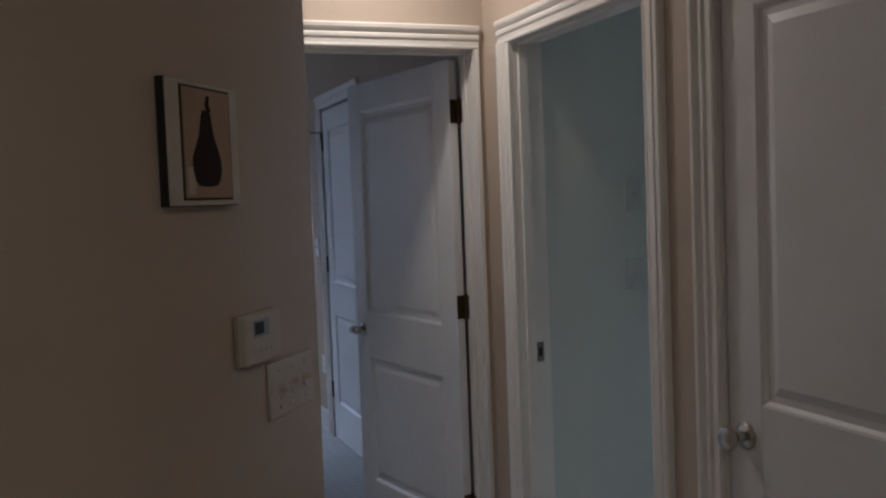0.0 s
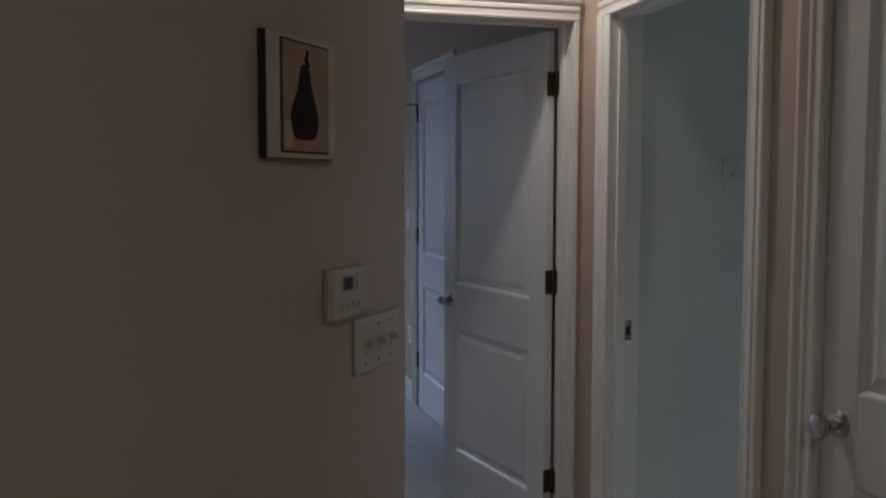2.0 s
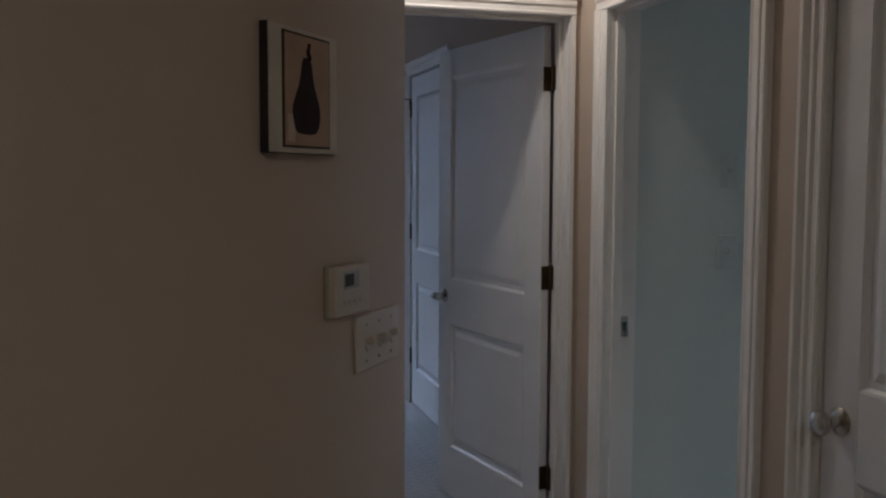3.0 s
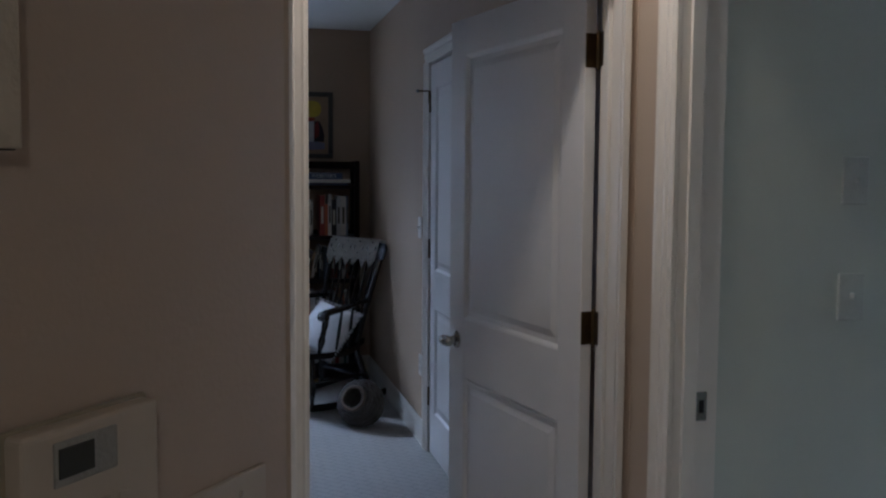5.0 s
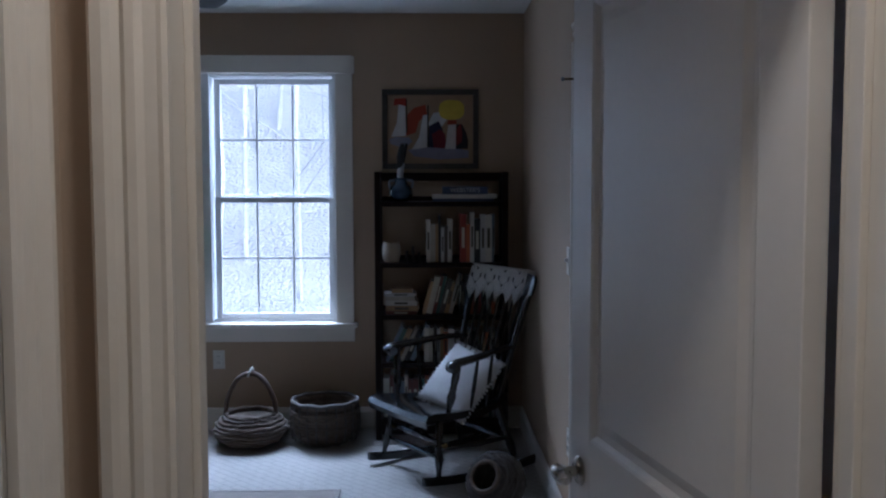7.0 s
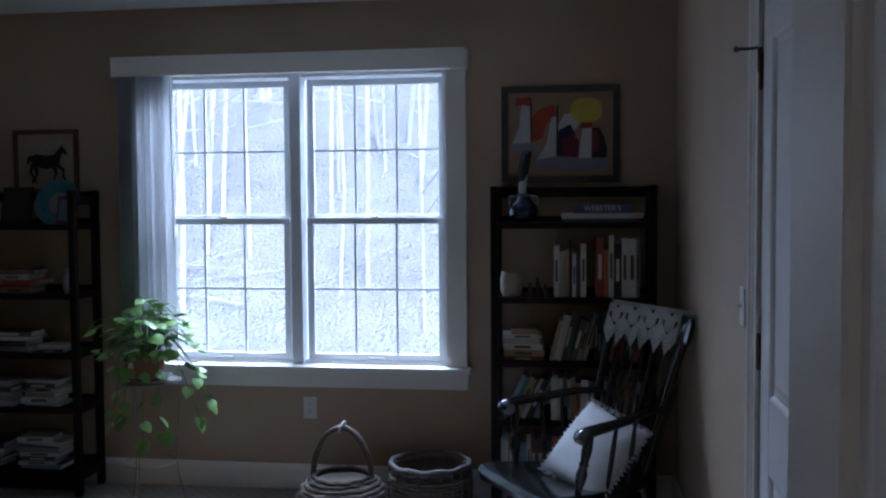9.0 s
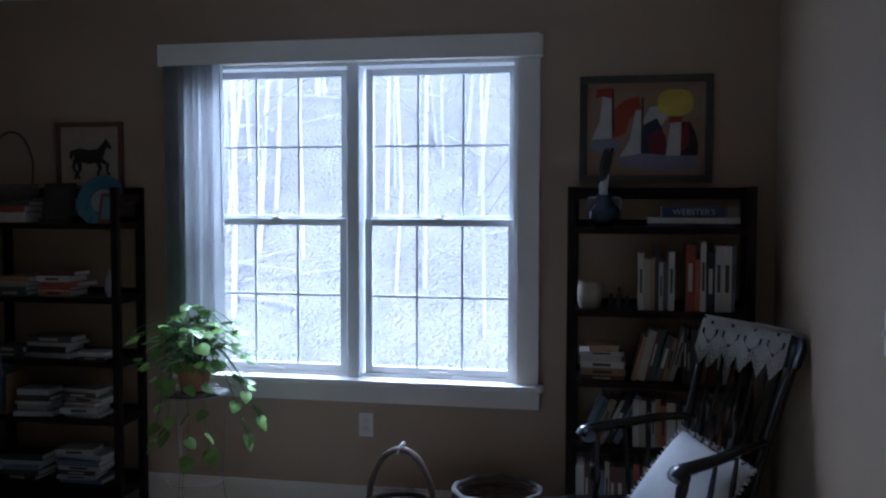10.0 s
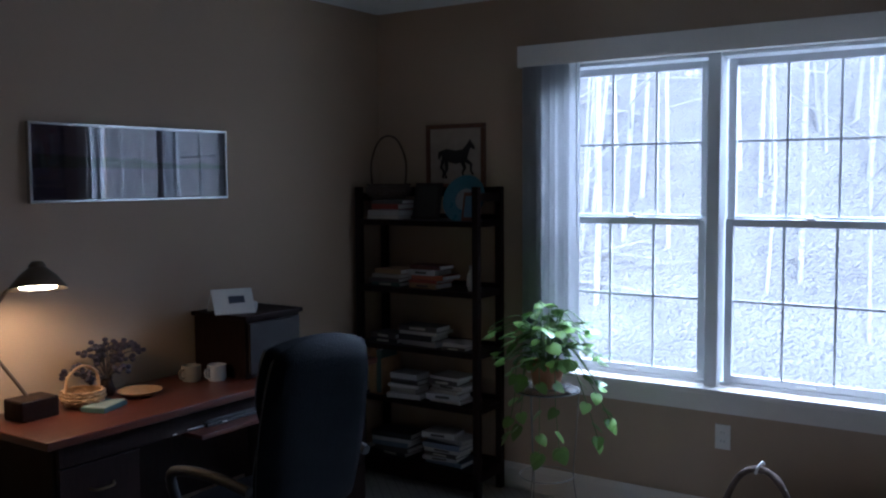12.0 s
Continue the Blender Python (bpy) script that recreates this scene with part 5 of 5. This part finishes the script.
pg = part("glass", box(-A3 + F3 - 0.001, A3 - F3 + 0.001, -0.0175, -0.0155, -B3 + F3 - 0.001, B3 - F3 + 0.001), gl, pano, "clear picture glass")
pg.visible_shadow = False


# ---- plant on its stand ----
M_WIRE = mat("grey_wire", (0.22, 0.21, 0.19), 0.45, 0.15, 20, 120, 0.05, metal=0.5)
stand = thing("plant_stand", "thin iron plant stand with a round glass shelf", "plant stand", pose(-0.965, 7.17, 0))
part("top", lathe([(0, 0.632), (0.150, 0.632), (0.152, 0.636), (0.150, 0.640), (0, 0.640)], 36), M_GLASS, stand, "clear glass shelf", True)
part("ring", tube([(0.155 * math.cos(a), 0.155 * math.sin(a), 0.634) for a in [2 * math.pi * k / 36 for k in range(37)]], 0.004, 6), M_WIRE, stand, "", True)
for k in range(3):
    a = radians(30 + 120 * k)
    part("leg", tube(curve_pts([(0.152 * math.cos(a), 0.152 * math.sin(a), 0.634), (0.140 * math.cos(a), 0.140 * math.sin(a), 0.42), (0.128 * math.cos(a), 0.128 * math.sin(a), 0.2), (0.165 * math.cos(a), 0.165 * math.sin(a), 0.004)], 5), 0.0028, 6), M_WIRE, stand, "", True)
part("lower_ring", tube([(0.13 * math.cos(a), 0.13 * math.sin(a), 0.22) for a in [2 * math.pi * k / 30 for k in range(31)]], 0.0026, 6), M_WIRE, stand, "", True)
pot = thing("flower_pot", "terracotta pot in a glass saucer on the stand", "flower pot", pose(-0.965, 7.17, 0.641))
part("body", lathe([(0, 0.008), (0.062, 0.008), (0.082, 0.10), (0.092, 0.10), (0.094, 0.132), (0.084, 0.132), (0.080, 0.115), (0, 0.112)], 28), M_CLAY, pot, "", True)
part("saucer", lathe([(0, 0), (0.085, 0), (0.115, 0.02), (0.111, 0.02), (0.084, 0.006), (0, 0.006)], 28), M_GLASS, pot, "clear saucer", True)
part("soil", lathe([(0, 0.114), (0.079, 0.114), (0, 0.120)], 20), paint(0.03, 0.02, 0.014), pot)
prng = random.Random(7)
plant = thing("pothos_plant", "trailing green pothos plant with heart-shaped leaves", "plant", pose(-0.965, 7.17, 0.76))


def leaf_mesh(name, size):
    lb2 = bmesh.new()
    half = [(0.0, 0.0), (0.22, -0.10), (0.42, 0.02), (0.48, 0.25), (0.40, 0.52), (0.22, 0.80), (0.0, 1.0)]
    mid = [lb2.verts.new((0, y * size, 0.10 * size * math.sin(y * 2.6))) for y in (0.0, 0.05, 0.2, 0.4, 0.62, 0.85, 1.0)]
    for sx in (-1, 1):
        edge = [lb2.verts.new((sx * x * size, y * size, (0.10 * math.sin(max(y, 0) * 2.6) - 0.18 * x * x - 0.05 * x) * size)) for x, y in half[1:-1]]
        chain = [mid[0], *edge, mid[-1]]
        for k in range(len(chain) - 1):
            vs = [chain[k], chain[k + 1], mid[min(k + 1, 6)], mid[min(k, 6)]]
            uniq = [v for n, v in enumerate(vs) if v not in vs[:n]]
            if len(uniq) > 2:
                lb2.faces.new(uniq if sx > 0 else uniq[::-1])
    me = bpy.data.meshes.new(name)
    lb2.to_mesh(me)
    lb2.free()
    me.materials.append(M_LEAF)
    me.polygons.foreach_set("use_smooth", [True] * len(me.polygons))
    return me


LEAVES = [leaf_mesh("leaf", s) for s in (0.048, 0.062, 0.08)]


def add_leaf(p, a, pitch, me=None):
    lf = new("leaf", me or prng.choice(LEAVES))
    lf.parent = plant
    lf.matrix_basis = Matrix.Translation(p) @ pose(0, 0, 0, 0, 0, math.degrees(a) - 90) @ pose(0, 0, 0, pitch, prng.uniform(-25, 25), 0)


for k in range(96):
    a = prng.uniform(0, 2 * math.pi)
    reach = prng.uniform(0.06, 0.29)
    rise = prng.uniform(0.06, 0.33) * (1 - 0.35 * reach / 0.29)
    tip = Vector((reach * math.cos(a), reach * math.sin(a) * 0.75, rise - (0.16 if k % 6 == 0 else 0.04)))
    st = curve_pts([(0.02 * math.cos(a), 0.02 * math.sin(a), -0.01), (tip.x * 0.45, tip.y * 0.45, max(tip.z, 0.05) * 1.0 + 0.04), tip], 4)
    part("stem", tube(st, 0.0022, 4), M_STEM, plant)
    add_leaf(tip, a + prng.uniform(-0.5, 0.5), prng.uniform(-60, 5))
    if k % 2:
        add_leaf(st[4], a + prng.uniform(-1.4, 1.4), prng.uniform(-40, 25))
for a, drop, out2 in ((-0.25, 0.30, 0.30), (-0.9, 0.36, 0.22), (-1.4, 0.40, 0.17), (-2.6, 0.34, 0.20), (-0.05, 0.22, 0.33), (-2.0, 0.28, 0.19)):
    tr = curve_pts([(0.05 * math.cos(a), 0.05 * math.sin(a), 0.0), (0.14 * math.cos(a), 0.12 * math.sin(a), 0.03), (out2 * 0.8 * math.cos(a), out2 * 0.7 * math.sin(a), -drop * 0.5), (out2 * math.cos(a), out2 * 0.8 * math.sin(a), -drop)], 6)
    part("vine", tube(tr, 0.0024, 5), M_STEM, plant, "trailing green vine")
    for k in range(3, len(tr), 3):
        add_leaf(tr[k], a + (0.9 if k % 2 else -0.9), -55, LEAVES[1])
    add_leaf(tr[-1], a, -72, LEAVES[2])

mf = thing("magazine_file", "open wooden magazine file in the corner bookcase", "magazine file", pose(-2.10, 7.24, 0.466))
part("side", box(0, 0.006, 0, 0.17, 0, 0.20, 0.002), M_PALEW, mf)
part("side", box(0.084, 0.09, 0, 0.17, 0, 0.20, 0.002), M_PALEW, mf)
part("back", box(0.006, 0.084, 0.164, 0.17, 0, 0.24, 0.002), M_PALEW, mf)
part("base", box(0.006, 0.084, 0, 0.164, 0, 0.006, 0.001), M_PALEW, mf)

# ---- rug ----
rugb = box(-1.35, 0.625, 4.55, 6.27, 0.0005, 0.012, 0.004)
rug = thing("rug", "flat taupe woven rug with a darker bound edge", "rug")
part("rug_field", rugb, M_RUG, rug)
for bb in (box(-1.37, 0.645, 6.262, 6.290, 0.0005, 0.014, 0.004), box(-1.37, 0.645, 4.53, 4.556, 0.0005, 0.014, 0.004), box(0.618, 0.645, 4.556, 6.262, 0.0005, 0.0138, 0.004), box(-1.37, -1.344, 4.556, 6.262, 0.0005, 0.0138, 0.004)):
    part("binding", bb, paint(0.20, 0.17, 0.145), rug, "darker bound edge")

# ---- desk ----
DT = 0.785
desk = thing("desk", "reddish cherry wood desk along the wall", "desk", pose(0, 0, 0))
part("top", box(XL + 0.02, -1.68, 5.02, 6.78, DT - 0.030, DT, 0.006, 3), M_DESK, desk)
part("apron", box(-1.73, -1.712, 5.08, 6.72, DT - 0.11, DT - 0.031, 0.002), M_DARK, desk)
for y0, y1 in ((5.07, 5.42), (6.36, 6.73)):
    ped = part("pedestal", box(XL + 0.04, -1.735, y0, y1, 0.06, DT - 0.032, 0.003), M_DARK, desk)
    for k in range(3):
        dr = part("drawer", box(-1.734, -1.716, y0 + 0.012, y1 - 0.012, 0.085 + 0.198 * k, 0.272 + 0.198 * k, 0.004), M_DARK, ped)
        part("pull", tube(curve_pts([(-1.716, (y0 + y1) / 2 - 0.05, 0.18 + 0.198 * k), (-1.695, (y0 + y1) / 2 - 0.03, 0.176 + 0.198 * k), (-1.695, (y0 + y1) / 2 + 0.03, 0.176 + 0.198 * k), (-1.716, (y0 + y1) / 2 + 0.05, 0.18 + 0.198 * k)], 4), 0.005, 6), M_BRASS, ped, "bronze drawer pull")
    part("plinth", box(XL + 0.05, -1.75, y0 + 0.01, y1 - 0.01, 0.0, 0.0605), M_DARK, desk)
tray = part("keyboard_tray", box(-2.0, -1.62, 5.62, 6.22, DT - 0.125, DT - 0.107, 0.003), M_DESK, desk, "pull-out keyboard tray")
part("modesty_panel", box(XL + 0.05, XL + 0.07, 5.42, 6.36, 0.25, DT - 0.032), M_DARK, desk)
kb = thing("keyboard", "black computer keyboard on the desk tray", "keyboard", pose(-1.76, 5.92, DT - 0.107))
part("base", box(-0.07, 0.07, -0.21, 0.21, 0, 0.016, 0.004), paint(0.015, 0.015, 0.016, 0.5), kb)
for i in range(4):
    part("key_row", box(-0.055 + 0.028 * i, -0.031 + 0.028 * i, -0.195, 0.195, 0.015, 0.022, 0.002), paint(0.03, 0.03, 0.032, 0.5), kb)
cab = thing("desk_cabinet", "small dark wooden cabinet standing on the desk", "cabinet", pose(-1.995, 6.24, DT))
part("body", box(-0.17, 0.15, -0.17, 0.17, 0, 0.255, 0.005), M_DARK, cab)
part("top", box(-0.18, 0.165, -0.18, 0.18, 0.2555, 0.275, 0.004), M_DARK, cab)
part("door", box(0.151, 0.166, -0.155, 0.155, 0.02, 0.24, 0.004), paint(0.014, 0.010, 0.009, 0.55), cab, "dark cabinet door")
prn = thing("greeting_card", "white folded card standing on the desk cabinet", "card", pose(-1.99, 6.10, DT + 0.276))
part("front", box(-0.002, 0.0, -0.09, 0.09, 0, 0.13, 0.0008, 1), M_PAPER, prn, "", False, pose(0.06, 0, 0, 0, -38, -30))
part("back", box(0.0, 0.002, -0.09, 0.09, 0, 0.13, 0.0008, 1), M_PAPER, prn, "", False, pose(-0.0786, 0.08, 0, 0, 38, -30))
part("dark_print", box(0.0002, 0.0012, -0.02, 0.05, 0.055, 0.09), paint(0.05, 0.06, 0.09), prn, "dark printed mark", False, pose(0.06, 0, 0, 0, -38, -30))
for dy, dx in ((0.09, 0.03), (0.125, 0.0)):
    cupb = lathe([(0, 0), (0.017, 0), (0.020, 0.03), (0.014, 0.036), (0, 0.036)], 16)
    solid("small_jar", cupb, paint(0.62, 0.62, 0.6, 0.3), "tiny white jar on the desk cabinet", "jar", pose(-1.97 + dx, 6.12 + dy, DT + 0.2755), smooth=True)
for (x, y), c in (((-2.03, 5.93), (0.26, 0.24, 0.21)), ((-1.95, 6.00), (0.50, 0.52, 0.55))):
    mug = thing("mug", "pale ceramic mug on the desk", "mug", pose(x, y, DT))
    part("body", lathe([(0, 0), (0.036, 0), (0.041, 0.01), (0.041, 0.066), (0.038, 0.068), (0.037, 0.064), (0.037, 0.01), (0, 0.008)], 24), paint(*c, 0.3), mug, "", True)
    part("handle", tube(curve_pts([(0.0, -0.040, 0.054), (0.0, -0.062, 0.05), (0.0, -0.062, 0.024), (0.0, -0.040, 0.018)], 5), 0.005, 8), paint(*c, 0.3), mug, "", True)

# desk lamp
TIP = Vector((-0.84 * 0.22, 0.53 * 0.22, 0.97)).to_track_quat("Z", "Y").to_matrix().to_4x4()
dl = thing("desk_lamp", "lit swing-arm desk lamp with a bronze shade", "desk lamp", pose(0, 0, 0))
part("base", box(-2.10, -1.985, 5.12, 5.27, DT, DT + 0.075, 0.008, 3), M_DARK, dl, "square dark base")
part("lower_arm", tube([(-2.06, 5.19, DT + 0.075), (-2.07, 5.165, DT + 0.12), (-2.10, 5.03, DT + 0.33)], 0.007, 8), M_SHADE, dl, "", True)
part("upper_arm", tube([(-2.10, 5.03, DT + 0.33), (-2.02, 5.10, DT + 0.47), (-1.96, 5.165, DT + 0.535)], 0.007, 8), M_SHADE, dl, "", True)
part("joint", lathe([(0, -0.014), (0.013, -0.014), (0.013, 0.014), (0, 0.014)], 14, None, pose(-2.10, 5.03, DT + 0.33, 90, 0, 0)), M_SHADE, dl, "", True)
part("shade", lathe([(0.026, 0.082), (0.030, 0.078), (0.062, 0.05), (0.098, 0.006), (0.100, 0.0), (0.096, 0.004), (0.058, 0.046), (0.026, 0.074), (0.026, 0.082)], 32, None, Matrix.Translation((-1.95, 5.18, 1.262)) @ TIP), M_SHADE, dl, "", True)
part("cap", lathe([(0, 0.10), (0.02, 0.098), (0.030, 0.085), (0.030, 0.078), (0, 0.078)], 24, None, Matrix.Translation((-1.95, 5.18, 1.262)) @ TIP), M_SHADE, dl, "", True)
part("bulb", lathe([(0, 0.012), (0.062, 0.004), (0.064, 0.010), (0.035, 0.04), (0, 0.05)], 20, None, Matrix.Translation((-1.95, 5.18, 1.262)) @ TIP), M_BULB, dl, "glowing warm bulb", True)

# little basket, dish, flowers, papers
hb = thing("wicker_basket", "small honey wicker basket with a handle on the desk", "basket", pose(-2.03, 5.40, DT))
shell_wall([(0.045, 0.0), (0.068, 0.015), (0.075, 0.045), (0.070, 0.065)], hb, M_PALEW, 0.003)
weave(0.005, [(0.055, 0.006), (0.066, 0.014), (0.074, 0.025), (0.078, 0.037), (0.077, 0.049), (0.073, 0.061)], None, hb, M_PALEW, 0.002)
part("handle", tube(curve_pts([(0, -0.07, 0.06), (0, -0.062, 0.12), (0, 0, 0.155), (0, 0.062, 0.12), (0, 0.07, 0.06)], 6), 0.006, 8), M_PALEW, hb, "", True)
nb = thing("notepad", "teal notepad lying on the desk", "notepad", pose(-1.93, 5.42, DT, 0, 0, 20))
part("cover", box(-0.05, 0.05, -0.075, 0.075, 0.0, 0.018, 0.002), paint(0.05, 0.11, 0.11), nb)
part("paper", box(-0.047, 0.047, -0.07, 0.07, 0.018, 0.021), paint(0.25, 0.30, 0.27), nb)
dish = thing("dish", "shallow honey wood dish on the desk", "dish", pose(-1.99, 5.63, DT))
part("bowl", lathe([(0, 0), (0.04, 0), (0.085, 0.02), (0.088, 0.024), (0.082, 0.022), (0.04, 0.006), (0, 0.005)], 28), M_PALEW, dish, "", True)
fl = thing("dried_flowers", "bunch of dusky purple dried flowers on the desk", "flowers", pose(-2.12, 5.57, DT))
part("vase", lathe([(0, 0), (0.03, 0), (0.036, 0.02), (0.022, 0.06), (0.026, 0.07), (0.018, 0.066), (0, 0.05)], 18), M_DARK, fl, "", True)
frng = random.Random(3)
sb2, hb2 = None, None
for k in range(34):
    a = frng.uniform(0, 2 * math.pi)
    r = frng.uniform(0.03, 0.21)
    tip = Vector((0.35 * r * math.cos(a), r * math.sin(a) * 0.95, 0.20 - 0.40 * r + frng.uniform(-0.05, 0.05)))
    tip.x = max(tip.x, -0.06)
    sb2 = tube(curve_pts([(0, 0, 0.06), (tip.x * 0.4, tip.y * 0.4, tip.z * 0.9), tip], 3), 0.0018, 4, sb2)
    for _ in range(4):
        hb2 = lathe([(0, -0.010), (0.009, -0.006), (0.012, 0.0), (0.008, 0.008), (0, 0.010)], 6, hb2, Matrix.Translation(tip + Vector([frng.uniform(-0.016, 0.016) for _ in range(3)])))
part("stem_spray", sb2, paint(0.05, 0.035, 0.03), fl, "thin brown stalks")
part("flower_spray", hb2, paint(0.045, 0.035, 0.060), fl, "dusky purple flower heads", True)
for k, (x, y, r) in enumerate(((-1.80, 5.66, 14), (-1.77, 5.74, -8))):
    solid("paper_sheet", box(-0.07, 0.07, -0.10, 0.10, 0, 0.003), M_PAPER, "loose white paper on the keyboard tray", "paper", pose(x, y - 0.02, DT - 0.105 + 0.004 * k, 0, 0, r), "papers")

# ---- office chair ----
oc = thing("office_chair", "dark navy leather office chair facing the desk", "office chair", pose(-1.27, 5.64, -0.025, 0, 0, 88))


def pad(w, h, t, n=14, bulge=0.35, sq=0.32):
    pb = bmesh.new()
    grid2 = {}
    for s in (1, -1):
        for i in range(n + 1):
            for j in range(n + 1):
                u, v = i / n * 2 - 1, j / n * 2 - 1
                if max(abs(u), abs(v)) > 0.999 and s < 0:
                    grid2[(s, i, j)] = grid2[(1, i, j)]
                    continue
                rr = 1 - 0.14 * (u * u * v * v)
                th = t * (max(0, 1 - u**4) * max(0, 1 - v**4)) ** sq
                grid2[(s, i, j)] = pb.verts.new((u * w * rr, s * th, v * h * rr))
        for i in range(n):
            for j in range(n):
                q = [grid2[(s, i, j)], grid2[(s, i + 1, j)], grid2[(s, i + 1, j + 1)], grid2[(s, i, j + 1)]]
                pb.faces.new(q if s < 0 else q[::-1])
    bmesh.ops.recalc_face_normals(pb, faces=pb.faces[:])
    return pb


part("backrest", pad(0.255, 0.345, 0.055), M_LEATHER, oc, "", True, pose(0, -0.20, 0.80, 9, 0, 0))
part("back_cushion", pad(0.225, 0.15, 0.05), M_LEATHER, oc, "stitched upper cushion", True, pose(0, -0.165, 0.985, 9, 0, 0))
part("back_cushion", pad(0.225, 0.16, 0.05), M_LEATHER, oc, "stitched lower cushion", True, pose(0, -0.14, 0.68, 9, 0, 0))
part("seat", pad(0.26, 0.255, 0.06), M_LEATHER, oc, "", True, pose(0, 0.06, 0.475, 90, 0, 0))
for sx in (-1, 1):
    part("armrest", tube(curve_pts([(sx * 0.29, -0.19, 0.66), (sx * 0.30, -0.05, 0.685), (sx * 0.30, 0.12, 0.68), (sx * 0.295, 0.20, 0.64), (sx * 0.28, 0.16, 0.50)], 5), 0.019, 10), paint(0.006, 0.006, 0.006, 0.65), oc, "", True)
part("post", lathe([(0, 0.10), (0.03, 0.10), (0.03, 0.30), (0.022, 0.30), (0.022, 0.43), (0, 0.43)], 16), M_IRON, oc, "", True)
for k in range(5):
    a = radians(72 * k + 10)
    lg = part("leg", tube([(0, 0, 0.115), (0.16 * math.cos(a), 0.16 * math.sin(a), 0.10), (0.29 * math.cos(a), 0.29 * math.sin(a), 0.072)], [0.03, 0.022, 0.016], 8), paint(0.012, 0.012, 0.012, 0.4), oc, "", True)
    part("caster", lathe([(0, -0.022), (0.022, -0.022), (0.0285, -0.014), (0.0285, 0.014), (0.022, 0.022), (0, 0.022)], 16, None, pose(0.29 * math.cos(a), 0.29 * math.sin(a), 0.042, 90, 0, math.degrees(a))), M_GREYP, lg, "", True)

# ---- ceiling fan ----
fan = thing("ceiling_fan", "dark bladed ceiling fan at rest", "ceiling fan", pose(-0.26, 5.38, H))
part("canopy", lathe([(0, 0), (0.065, 0), (0.062, -0.03), (0.03, -0.055), (0, -0.055)], 24), M_SHADE, fan, "", True)
part("rod", lathe([(0, -0.05), (0.011, -0.05), (0.011, -0.16), (0, -0.16)], 12), M_SHADE, fan, "", True)
part("motor", lathe([(0, -0.155), (0.05, -0.158), (0.095, -0.20), (0.10, -0.27), (0.08, -0.30), (0.04, -0.315), (0, -0.32)], 28), M_SHADE, fan, "", True)
for k in range(5):
    a = 45 + 72 * k
    bb = prism([(0.15, -0.045), (0.20, -0.056), (0.60, -0.066), (0.645, -0.045), (0.65, 0.0), (0.645, 0.045), (0.60, 0.066), (0.20, 0.056), (0.15, 0.045)], 0.008, 0.002)
    bl2 = part("blade", bb, M_DARK, fan, "", False, pose(0, 0, -0.265, 0, 0, a) @ pose(0, 0, 0, 78, 0, 0))
    part("bracket", box(0.08, 0.20, -0.004, 0.0, -0.018, 0.018, 0.002), M_SHADE, bl2)
